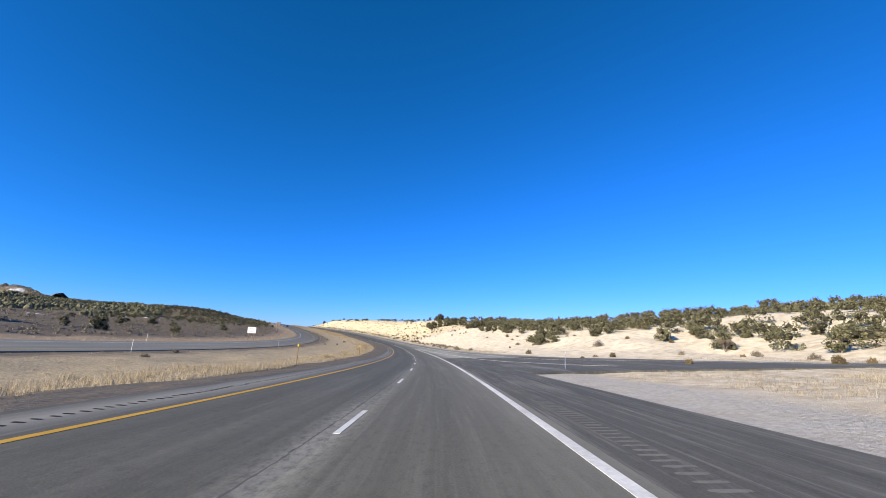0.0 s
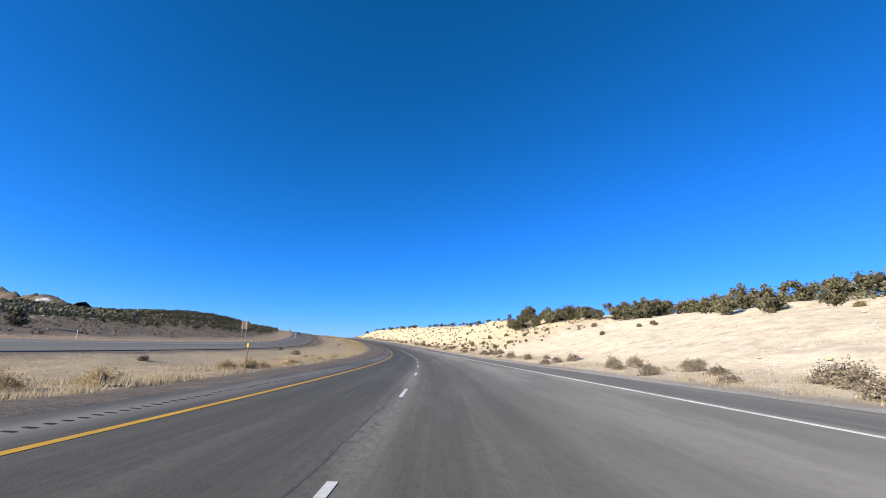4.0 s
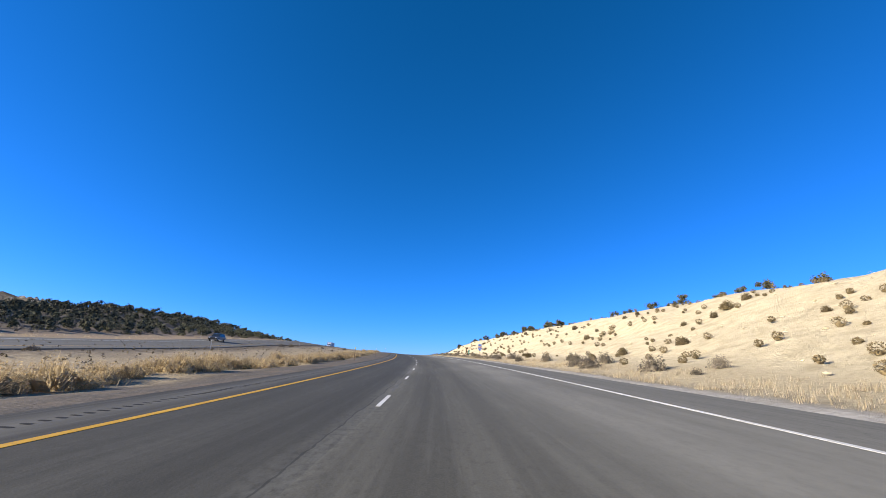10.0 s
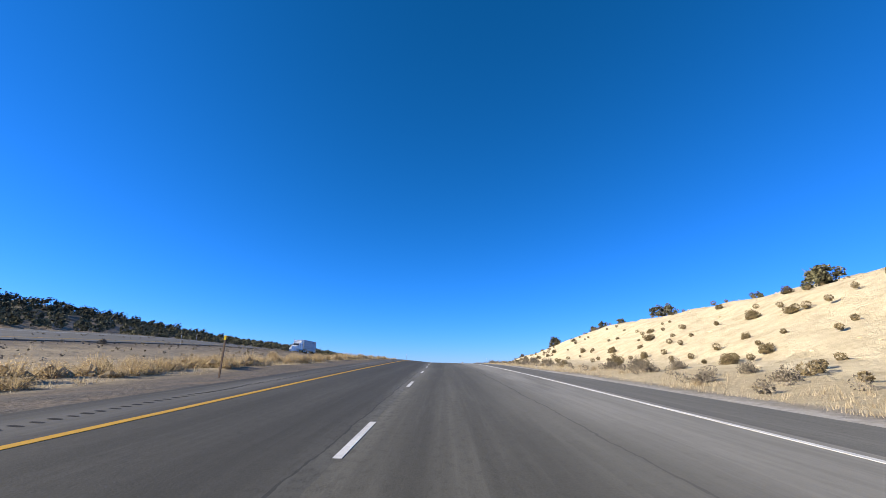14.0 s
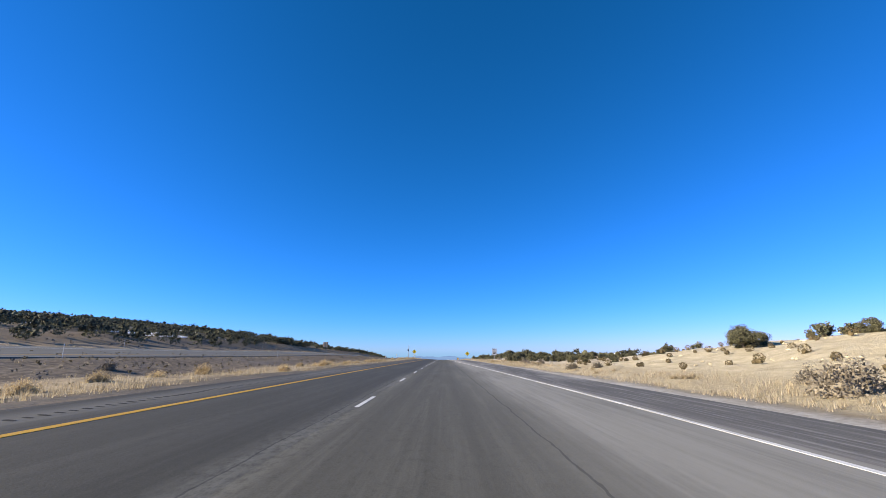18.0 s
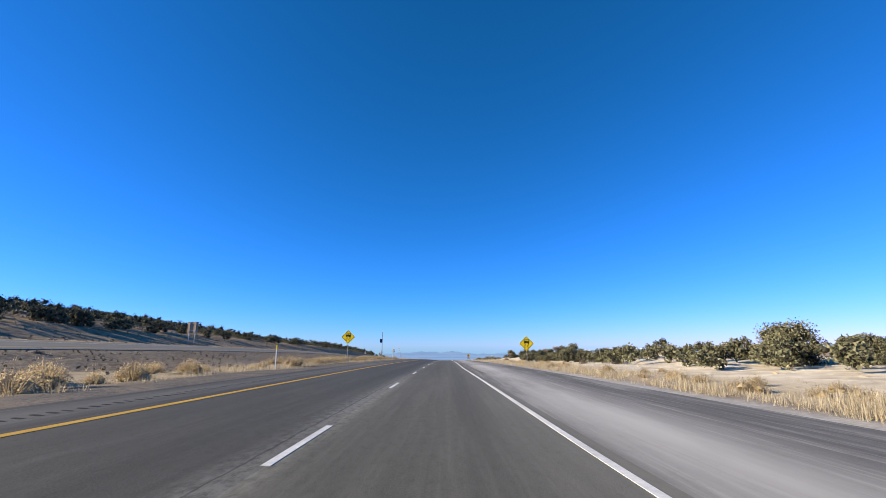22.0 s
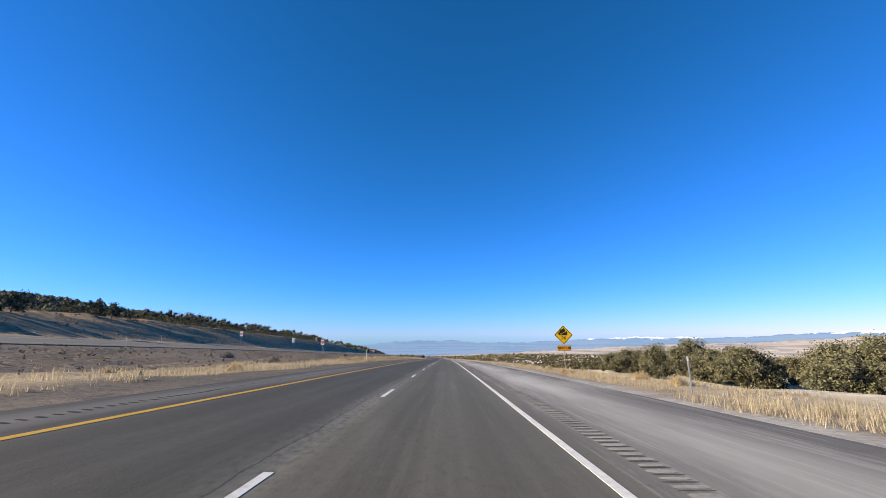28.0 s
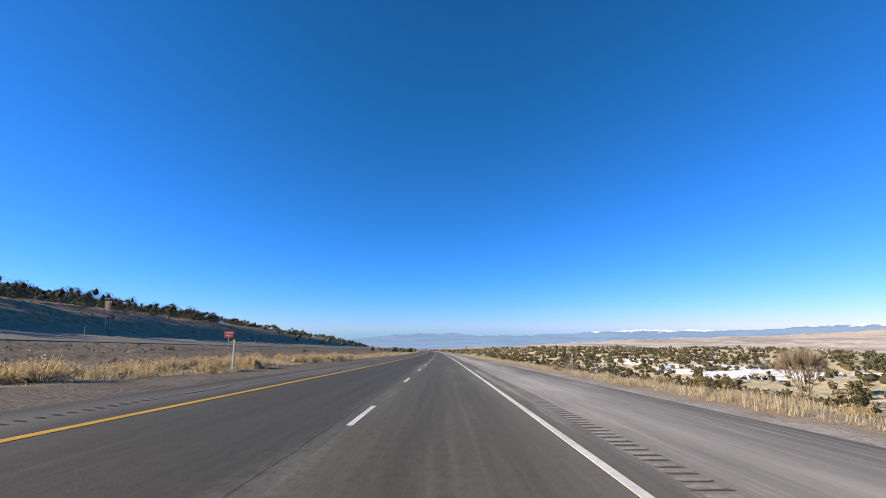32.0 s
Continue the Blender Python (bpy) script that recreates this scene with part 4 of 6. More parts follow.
BUNCHES = [make_bunch(21, "rounded clump of straw-coloured rabbitbrush"), make_bunch(22, "dry golden rabbitbrush clump beside the shoulder")]
def make_bare(seed, label, height=3.4, wide=1.0):
    """A leafless bush-tree: a short trunk that forks again and again into fine twigs."""
    r = np.random.RandomState(seed)
    ob = tagged(new("bare_tree"), label, "tree", "leafless trees by the road")
    bm = fresh()
    ends = []

    def fork(a, way, length, thick, depth):
        b = a + way * length
        rod(bm, a, b, thick, thick * 0.65, 5 if depth < 2 else 3)
        if depth == 4:
            ends.append((b, way))
            return
        for k in range(3 if depth < 3 else 2):
            turn = Vector((r.normal(0, 0.45 * wide), r.normal(0, 0.45 * wide), r.uniform(0.0, 0.42)))
            fork(b, (way + turn).normalized(), length * r.uniform(0.62, 0.9), thick * 0.6, depth + 1)

    for k in range(4):
        a = 6.28 * k / 4 + r.uniform(-0.5, 0.5)
        fork(Vector((0.06 * math.cos(a), 0.06 * math.sin(a), -0.1)), Vector((0.35 * wide * math.cos(a), 0.35 * wide * math.sin(a), 1.0)).normalized(), height * 0.26, 0.055, 0)
    part("limbs", bm, MAT["bark"], ob)
    n = 26
    foot = np.repeat(np.array([tuple(b) for b, _ in ends]), n, 0)
    tip = foot + np.repeat(np.array([tuple(w) for _, w in ends]), n, 0) * r.uniform(0.1, 0.35, (len(foot), 1)) + r.normal(0, 0.11, (len(foot), 3))
    side = np.cross(tip - foot, r.normal(size=foot.shape))
    side *= 0.007 / np.linalg.norm(side, axis=1)[:, None]
    v = np.stack([foot - side, foot + side, tip + side * 0.4, tip - side * 0.4], 1).reshape(-1, 3)
    link_mesh("twig_spray", v, np.arange(len(v)).reshape(-1, 4).tolist(), MAT["twigs"], ob)
    return ob


BARE = [make_bare(31, "leafless grey-brown bush-tree with fine twigs", 2.9, 0.62), make_bare(32, "bare spreading grey tree among junipers", 2.8, 0.85)]
for n, ob in enumerate(TREES + FAR_TREES + SHRUBS + BUNCHES + [BIG] + BARE):  # the first of each stand in the scrub behind the start
    p = ground_at([-120.0], [40.0 + 5 * n])[0]
    ob.matrix_basis = pose(*p)


def plant(kind, s, u, size, sink=0.05):
    p = ground_at([s], [u])[0]
    m = pose(p[0], p[1], p[2] - sink, rng.uniform(-5, 5), rng.uniform(-5, 5), rng.uniform(0, 360))
    ob = copy_thing(kind, m)
    ob.scale = (size * rng.uniform(0.85, 1.2), size * rng.uniform(0.85, 1.2), size)
    return ob


def brush_band(n, s0, s1, u0, u1, size):
    """A hedge of grown-together brush beside the road, too thick to count."""
    s, u = rng.uniform(s0, s1, n), rng.uniform(u0, u1, n)
    at = spot(s, u, lie(s, u))
    verts, faces, o = [], [], 0
    for k in range(n):
        me = BUNCHES[k % 2].children[0].data
        v = np.empty(3 * len(me.vertices), np.float32)
        me.vertices.foreach_get("co", v)
        f = np.empty(len(me.loops), np.int32)
        me.loops.foreach_get("vertex_index", f)
        a, g = rng.uniform(0, 6.28), rng.uniform(*size)
        c, d = math.cos(a) * g, math.sin(a) * g
        v = v.reshape(-1, 3) @ np.array([(c, d, 0), (-d, c, 0), (0, 0, g * rng.uniform(0.75, 1.1))])
        verts.append(v + at[k] - (0, 0, 0.04))
        f = f.reshape(-1, 3)
        faces.append(f[rng.uniform(0, 1, len(f)) < 0.58] + o)
        o += len(v)
    ob = link_mesh("brush_hedge", np.concatenate(verts), np.concatenate(faces), MAT["rabbitbrush"])
    return tagged(ob, "thick hedge of straw-coloured rabbitbrush beside the road", "shrubs", kind="stuff")


def grove(n, s0, s1, u0, u1, size, kinds=TREES, gap=2.5, keep=None):
    """n plants scattered over a stretch, none closer than gap to another."""
    got = []
    for _ in range(n * 12):
        s, u = rng.uniform(s0, s1), rng.uniform(u0, u1)
        if keep and not keep(s, u):
            continue
        if all((s - a) ** 2 + (u - b) ** 2 > gap * gap for a, b in got):
            got.append((s, u))
            plant(kinds[rng.randint(len(kinds))], s, u, rng.uniform(*size))
        if len(got) >= n:
            break


def thicket(name, n, s0, s1, u0, u1, size, label, gap=3.0, leaf=0.17, per=230, keep=None):
    """A belt of junipers too many or too far to count, in one mesh: crowns with limbs under them."""
    got = []
    for _ in range(n * 12):
        s, u = rng.uniform(s0, s1), rng.uniform(u0, u1)
        if (keep is None or keep(s, u)) and all((s - a) ** 2 + (u - b) ** 2 > gap * gap for a, b in got):
            got.append((s, u))
        if len(got) >= n:
            break
    got = np.array(got)
    at = spot(got[:, 0], got[:, 1], lie(got[:, 0], got[:, 1]))
    places, hearts = [], []
    for p in at:
        k = rng.uniform(*size)
        lobes = []
        places.append(p + crown_places(rng, 3.4 * k, 3.9 * k * rng.uniform(0.8, 1.2), 7, per, lobes))
        hearts += [(p + c - (0, 0, 0.6 * q[2]), 0.62 * q[0], 1.25 * q[2]) for c, q in lobes[::2]]
    v, f = leaves(np.concatenate(places), leaf, rng)
    # core domes again, coloured dark for the shade among the sprays
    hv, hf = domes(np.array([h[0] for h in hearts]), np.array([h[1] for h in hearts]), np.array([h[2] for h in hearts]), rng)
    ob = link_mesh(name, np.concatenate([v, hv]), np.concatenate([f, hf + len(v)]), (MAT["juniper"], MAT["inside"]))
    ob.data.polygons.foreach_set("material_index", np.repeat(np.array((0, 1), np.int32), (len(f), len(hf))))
    return tagged(ob, label, "trees", kind="stuff")


# junipers: the slope by the ramp, the crest of the cut, the flat beyond it, the bank over the far carriageway
thicket("juniper_thicket", 300, 36, 300, 56, 125, (0.85, 1.4), "dense dark junipers over the sandy slope", leaf=0.17, per=330, gap=3.6, keep=lambda s, u: u > 56 + max(0, s - 200) * 0.2)
thicket("juniper_thicket", 320, 40, 360, 120, 240, (0.9, 1.5), "junipers along the top of the slope", leaf=0.32, per=130)
grove(24, 100, 235, 40, 52, (0.75, 1.2), FAR_TREES, gap=2.8)
thicket("juniper_thicket", 60, 100, 235, 50, 66, (0.75, 1.2), "junipers above the sandy bank", leaf=0.16, per=320, gap=2.8)
grove(20, 50, 120, 50, 72, (0.7, 1.15), FAR_TREES, gap=3.0)
grove(14, 226, 290, 42, 60, (1.0, 1.4), FAR_TREES, gap=3.2)
thicket("juniper_thicket", 40, 226, 300, 56, 90, (0.9, 1.4), "junipers behind the crest of the cut", leaf=0.16, per=320)
for s, u, k in ((284, 37.5, 1.25), (287, 41, 1.45), (280, 43, 1.3), (291, 39, 1.1), (276, 47, 1.5), (281, 52, 1.6), (296, 49, 1.2), (270, 50, 1.45), (310, 52, 1.3), (314, 56, 1.5), (305, 58, 1.35)):
    plant(TREES[rng.randint(5)], s, u, 0.95 * k)
thicket("juniper_thicket", 34, 318, 470, 50, 62, (0.5, 0.95), "junipers along the crest of the cut", leaf=0.11, per=520, gap=3.0)
grove(24, 480, 660, 41, 54, (0.6, 1.0), FAR_TREES, gap=3.0)
grove(20, 660, 780, 27, 55, (0.55, 0.9), FAR_TREES, gap=3.0, keep=lambda s, u: u > 40 - max(0, s - 690) * 0.2)
grove(22, 686, 738, 16, 34, (0.34, 0.54), gap=2.0, keep=lambda s, u: 16 + (s - 686) * 0.14 < u < 27 + (s - 686) * 0.14)
for s, u, k in ((919, 30, 0.8), (923, 33, 0.9), (927, 29, 0.75), (916, 35, 0.85), (931, 33, 0.7), (906, 37, 0.9), (909, 40, 1.0), (903, 39, 0.95), (912, 38, 0.8), (948, 27, 0.6), (957, 28, 0.75)):
    plant(TREES[rng.randint(5)], s, u, 1.12 * k)
thicket("juniper_thicket", 44, 900, 936, 28, 44, (0.32, 0.62), "olive juniper belt on pale ground", leaf=0.11, per=330, gap=1.8)
grove(32, 833, 866, 15.5, 27, (0.4, 0.62), gap=2.0)
for s, u, k in ((724, 15.4, 0.56), (727, 17, 0.66), (730, 15.2, 0.58), (729, 19, 0.72), (733, 17.6, 0.66), (736, 16.2, 0.55), (737, 20, 0.72), (721, 18.4, 0.5), (741, 18.4, 0.5)):
    plant(TREES[rng.randint(5)], s, u, k)
thicket("juniper_thicket", 56, 760, 832, 19, 34, (0.4, 0.7), "low juniper belt beside the verge", leaf=0.11, per=330, gap=1.8, keep=lambda s, u: u > 35 - (s - 760) * 0.42)
thicket("juniper_thicket", 90, 880, 1010, 25, 38, (0.3, 0.52), "low dense juniper hedge on pale ground", leaf=0.11, per=330, gap=1.7)
grove(46, 775, 925, 28, 56, (0.42, 0.85), FAR_TREES, gap=2.6, keep=lambda s, u: not (866 < s < 914 and u < 36))
grove(22, 1003, 1027, 18.5, 30, (0.7, 1.0), gap=2.2)
grove(20, 925, 1000, 25, 45, (0.38, 0.7), FAR_TREES, gap=2.6, keep=lambda s, u: u > 25 + abs(s - 1000) * 0.1)
thicket("juniper_thicket", 60, 760, 1000, 60, 130, (0.8, 1.4), "juniper belt on the flat")
thicket("juniper_thicket", 330, 1040, 1330, 22, 150, (0.3, 0.62), "low junipers over the falling slope", leaf=0.13, per=260, gap=2.6)
thicket("juniper_thicket", 74, 1130, 1300, -106, -83, (0.85, 1.75), "dark junipers along the crest of the bank", gap=3.4, leaf=0.12, per=620)
thicket("juniper_thicket", 160, 1290, 1700, -130, -80, (0.8, 1.3), "dark junipers along the far bank", gap=3.2)
grove(22, 860, 1130, -92, -83, (0.9, 1.4), FAR_TREES, gap=3.0)
thicket("juniper_thicket", 150, 850, 1140, -130, -88, (0.95, 1.55), "dark junipers crowning the shaded bank", gap=3.2, leaf=0.14, per=380)
thicket("juniper_thicket", 120, 1140, 1400, -140, -100, (0.9, 1.3), "junipers behind the bank", gap=3.0)
thicket("juniper_thicket", 380, 690, 900, -430, -180, (1.0, 1.5), "dark junipers over the wooded knoll", leaf=0.36, per=70, gap=3.0)
thicket("juniper_thicket", 260, 900, 1130, -430, -170, (0.9, 1.4), "dark junipers over the rising plain", leaf=0.36, per=60, gap=3.5)
thicket("juniper_thicket", 190, 342, 450, -175, -62, (0.5, 1.0), "olive junipers over the low ground beyond the far carriageway", gap=4.2, leaf=0.17, per=200, keep=lambda s, u: u < opp_mid(s) - 19 - max(0, 385 - s) * 0.6)
thicket("juniper_thicket", 260, 400, 700, -92, -58, (0.45, 0.9), "olive junipers covering the foot of the hill beyond the far carriageway", gap=3.6, leaf=0.15, per=260, keep=lambda s, u: u < opp_mid(s) - 16 - max(0, 450 - s) * 0.3)
thicket("juniper_thicket", 420, 430, 700, -170, -90, (0.7, 1.3), "dark junipers covering the hill beyond the far carriageway", gap=4.4, leaf=0.21, per=160, keep=lambda s, u: u > -90 - (s - 420) * 0.8)
thicket("juniper_thicket", 330, 700, 890, -175, -64, (0.8, 1.35), "junipers beyond the far carriageway", gap=4.0, leaf=0.18, per=210, keep=lambda s, u: u < opp_mid(s) - 17 - max(0, s - 770) * 0.2)
grove(16, 60, 240, -130, -72, (0.7, 1.3), FAR_TREES, gap=5.0)
plant(TREES[2], 641, 39.5, 1.1)
for k_, (s, u, k) in enumerate(((804, 26.5, 1.1), (800, 29, 0.85), (808, 29, 0.75), (766, 26.5, 1.1), (769, 29, 0.9), (762, 30, 0.8))):
    plant(TREES[k_ % 5], s, u, k)
for k_, (s, u, k) in enumerate(((1046, 27, 1.05), (1050.5, 26, 1.0), (1048, 29.5, 0.9), (1043, 25, 1.1), (1041, 28, 1.05), (1053, 28, 0.7))):
    plant(TREES[k_ % 5], s, u, k)
for k_, (s, u, k) in enumerate(((679, 34, 0.75), (681, 37, 0.7), (688, 40, 0.7), (671, 41, 0.5), (667, 37, 0.5), (664, 39, 0.55), (694, 33, 0.42), (700, 36, 0.42), (690, 30, 0.36))):
    plant(TREES[k_ % 5], s, u, k)

# shrubs on the sand and brush at its foot
grove(60, 240, 420, 15, 45, (0.6, 1.35), SHRUBS[:2], gap=1.6)
grove(50, 420, 690, 16, 42, (0.6, 1.3), SHRUBS[:2], gap=1.6)
grove(14, 110, 260, 15, 45, (0.6, 1.1), SHRUBS, gap=2.5)
grove(110, 120, 700, 12.3, 16, (0.6, 1.2), SHRUBS[2:], gap=1.5)
grove(40, 700, 1250, 12, 24, (0.6, 1.2), SHRUBS[2:], gap=2.0)
grove(60, 1020, 1300, 18, 70, (0.8, 1.6), SHRUBS[:2], gap=2.5)
grove(40, -20, 130, 22, 60, (0.6, 1.4), SHRUBS, gap=2.5)
grove(40, 0, 1250, -36, -20, (0.5, 1.1), SHRUBS[2:], gap=3.0)
plant(BIG, 331, 12.8, 1.0)
plant(BIG, 912, 14.2, 0.62)
for ob_, s, u, k in ((BARE[0], 1152, 21.6, 1.2), (BARE[1], 914, 33, 1.0), (BARE[0], 907, 35, 1.1), (BARE[1], 268, 34, 0.8), (BARE[0], 274, 38, 0.8), (BARE[1], 71, 53, 0.9), (BARE[0], 934, 24, 0.7)):
    plant(ob_, s, u, k)
brush_band(60, 285, 338, -17.5, -13.4, (0.5, 0.9))
brush_band(260, 338, 455, -16.4, -12.7, (1.1, 1.75))
brush_band(360, 455, 620, -16.2, -12.5, (0.75, 1.35))
grove(24, 90, 210, -15.0, -12.4, (0.8, 1.3), BUNCHES, gap=1.5)
brush_band(220, 1050, 1180, -16.6, -12.0, (0.8, 1.35))
brush_band(60, 1180, 1280, -17, -12.6, (0.6, 1.05))
brush_band(130, 812, 890, -18.0, -12.8, (0.8, 1.35))
brush_band(60, 812, 872, 10.4, 13.4, (0.45, 0.8))
brush_band(110, 690, 800, 11.0, 14.5, (0.4, 0.8))
brush_band(60, 440, 680, 11.4, 14, (0.3, 0.6))
grove(36, 640, 812, -16, -12.8, (0.7, 1.2), BUNCHES, gap=1.2)
grove(60, 40, 1250, -19, -12.2, (0.5, 1.1), BUNCHES, gap=1.2, keep=lambda s, u: u < grass_from(s) and rolling(np.array(s), np.array(3.0), 90.0) > -0.35)
grove(60, 700, 1250, 10.2, 13.5, (0.5, 1.0), BUNCHES, gap=1.3)


def tufts(name, n, s0, s1, u_of, height, label, blades=8, weight=None, ragged=0.45):
    """Dry grass as real blades: low domed tufts, taller and thicker in patches."""
    s = rng.uniform(s0, s1, n)
    u = u_of(s, rng.uniform(0, 1, n))
    patchy = 0.5 + 0.5 * rolling(s, u, 9.0) + 0.35 * rolling(s, u, 41.0)
    k = rng.uniform(0, 1, n) < np.clip(patchy + 0.25, 0.12, 1) * (1.0 if weight is None else weight(s, u))
    s, u, patchy = s[k], u[k], patchy[k]
    n = len(s)
    at = spot(s, u, lie(s, u))
    a = rng.uniform(0, 6.28, (n, blades))
    h = height * np.clip(0.45 + ragged * 1.6 * patchy, 0.3, 1.5)[:, None] * rng.uniform(0.6, 1.2, (n, 1)) * rng.uniform(0.5, 1.1, (n, blades))
    spread = rng.uniform(0.15, 1.2, (n, blades)) * h
    foot = at[:, None, :] + np.stack([np.cos(a) * 0.16, np.sin(a) * 0.16, np.full_like(a, -0.04)], -1)
    bend = rng.normal(0, 0.12, (n, 1)) * h
    tip = at[:, None, :] + np.stack([np.cos(a) * spread + bend, np.sin(a) * spread + bend, h * (1 - 0.35 * (spread / h) ** 2)], -1)
    side = np.stack([-np.sin(a), np.cos(a), 0 * a], -1) * 0.012
    v = np.stack([foot - side, foot + side, tip + side * 0.35], 2).reshape(-1, 3)
    return tagged(link_mesh(name, v, np.arange(len(v)).reshape(-1, 3), MAT["grass"]), label, "grass", kind="stuff")


thick = curve([(-50, 1), (60, 1), (200, 0.85), (450, 0.8), (640, 0.85), (800, 0.55), (850, 0.8), (885, 0.3), (960, 0.35), (1010, 1), (1300, 1)])
tufts("median_grass", 46000, -30, 1300, lambda s, q: grass_from(s) + 0.8 - 7.5 * q ** 1.3, 0.42, "thick dry golden grass along the median", weight=lambda s, u: thick(s))
tufts("median_grass", 6000, -30, 1300, lambda s, q: left_edge(s) - 8 - 22 * q, 0.25, "thin dry grass over the median")
tufts("verge_grass", 15000, 690, 1000, lambda s, q: right_edge(s) + 1.4 + 3.2 * q ** 1.2, 0.55, "thick straw-coloured grass at the edge of the shoulder", weight=lambda s, u: np.interp(s, [690, 862, 884, 968, 985], [1, 1, 0.08, 0.08, 1]))
tufts("verge_grass", 20000, 95, 1300, lambda s, q: np.maximum(gravel_edge(s), right_edge(s) + 1.3) + 6 * q ** 1.2, 0.26, "dry straw-coloured grass along the verge", weight=lambda s, u: np.interp(s, [300, 640, 720, 862, 884, 968, 990], [0.55, 0.6, 1, 1, 0.35, 0.35, 1]))
tufts("verge_grass", 15000, 1000, 1300, lambda s, q: 8.8 + 5.5 * q ** 1.1, 0.42, "tall straw-coloured grass along the falling verge")
tufts("verge_grass", 9000, -10, 60, lambda s, q: 12 + 34 * q, 0.26, "sparse dry grass between road and ramp", weight=lambda s, u: (u > right_edge(s) + 5.5) * 1.0)
tufts("median_grass", 12000, -20, 330, lambda s, q: grass_from(s) + 0.6 - 5.5 * q ** 1.2, 0.45, "thick pale grass along the bend of the median")
tufts("verge_grass", 6000, 95, 340, lambda s, q: right_edge(s) + 1.8 + 4.5 * q, 0.32, "dry grass along the foot of the sandy slope")
grove(26, 105, 330, 11.5, 17, (0.5, 1.0), SHRUBS[2:], gap=1.6, keep=lambda s, u: u > right_edge(s) + 2.2)
for s, u, k in ((113, 34, 0.9), (117, 36, 1.0), (121, 35, 0.85), (116, 39, 1.1), (124, 39, 1.0), (110, 37, 0.9), (129, 41, 1.0)):
    plant(FAR_TREES[rng.randint(4)], s, u, k)
tufts("verge_grass", 11000, 300, 700, lambda s, q: right_edge(s) + 1.5 + 4.5 * q ** 1.2, 0.3, "pale dry grass along the foot of the cut")
tufts("slope_grass", 3500, 110, 720, lambda s, q: 14 + 28 * q, 0.2, "sparse dry tufts on the sandy cut")
tufts("slope_grass", 4000, 720, 1300, lambda s, q: 13 + 40 * q, 0.25, "sparse dry tufts on pale ground")
tufts("far_verge_grass", 5000, -30, 1350, lambda s, q: opp_mid(s) - OPP_HALF - 1.5 - 7 * q, 0.45, "pale dry grass beyond the far carriageway")


# ---- far woods: many small trees seen only from afar ----
def woods(name, n, s0, s1, u0, u1, size, clumps, leaf, label, keep=None, mat="juniper"):
    s, u = rng.uniform(s0, s1, n), rng.uniform(u0, u1, n)
    if keep is not None:
        k = keep(s, u)
        s, u = s[k], u[k]
    at = spot(s, u, lie(s, u))
    n = len(s)
    d = rng.normal(size=(n, clumps, 3))
    d /= np.linalg.norm(d, axis=2)[..., None]
    h = size * rng.uniform(0.6, 1.4, (n, 1, 1))
    girth, inner = ((0.6, 0.6, 0.5), 0.5) if mat == "juniper" else ((0.48, 0.48, 0.44), 0.72)
    p = at[:, None, :] + d * h * np.array(girth) * rng.uniform(inner, 1.0, (n, clumps, 1)) + np.array((0, 0, girth[2])) * h * 0.9
    v, f = leaves(p.reshape(-1, 3), leaf, rng)
    core = 1.0 if mat == "juniper" else 0.75 if mat == "scrub" else 0.55 if mat == "greensage" else 0.35
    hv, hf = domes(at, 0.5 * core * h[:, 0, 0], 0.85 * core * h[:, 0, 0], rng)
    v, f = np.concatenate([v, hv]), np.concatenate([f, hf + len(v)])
    return tagged(link_mesh(name, v, f, MAT[mat]), label, "trees" if name == "juniper_woods" else "shrubs", kind="stuff")


woods("juniper_woods", 9500, 560, 1500, -640, -165, 3.7, 8, 0.55, "dark juniper woods on the far hill", keep=lambda s, u: (s - 560) > (u + 130) * -0.55)
woods("juniper_woods", 5200, 470, 850, -440, -150, 3.1, 9, 0.5, "dark juniper woods over the near hill", keep=lambda s, u: (s < 740) | (u < -88 - (s - 740) * 0.9))
woods("juniper_woods", 1500, 1500, 2600, -1500, -150, 4.5, 10, 1.2, "dark woods on the mountain side")
woods("juniper_woods", 500, -60, 600, -420, -140, 3.0, 16, 0.5, "scattered junipers on the plain", keep=lambda s, u: rolling(s, u, 160.0) > 0.2)
woods("juniper_woods", 800, 60, 400, 120, 330, 3.2, 14, 0.5, "juniper woods on the hill over the ramp")


def rubble(name, n, s0, s1, u0, u1, size, label):
    """Broken stones half sunk in the slope."""
    s, u = rng.uniform(s0, s1, n), u0 + (u1 - u0) * rng.uniform(0, 1, n) ** 0.8
    k = rng.uniform(0, 1, n) < np.clip(0.5 + 0.6 * rolling(s, u, 17.0), 0.1, 1)
    s, u = s[k], u[k]
    g = size * rng.uniform(0.3, 1.3, len(s)) ** 2
    v, f = domes(spot(s, u, lie(s, u) - 0.03), g, 0.8 * g, rng)
    return tagged(link_mesh(name, v, f, MAT["sandstone"]), label, "stones", kind="stuff")


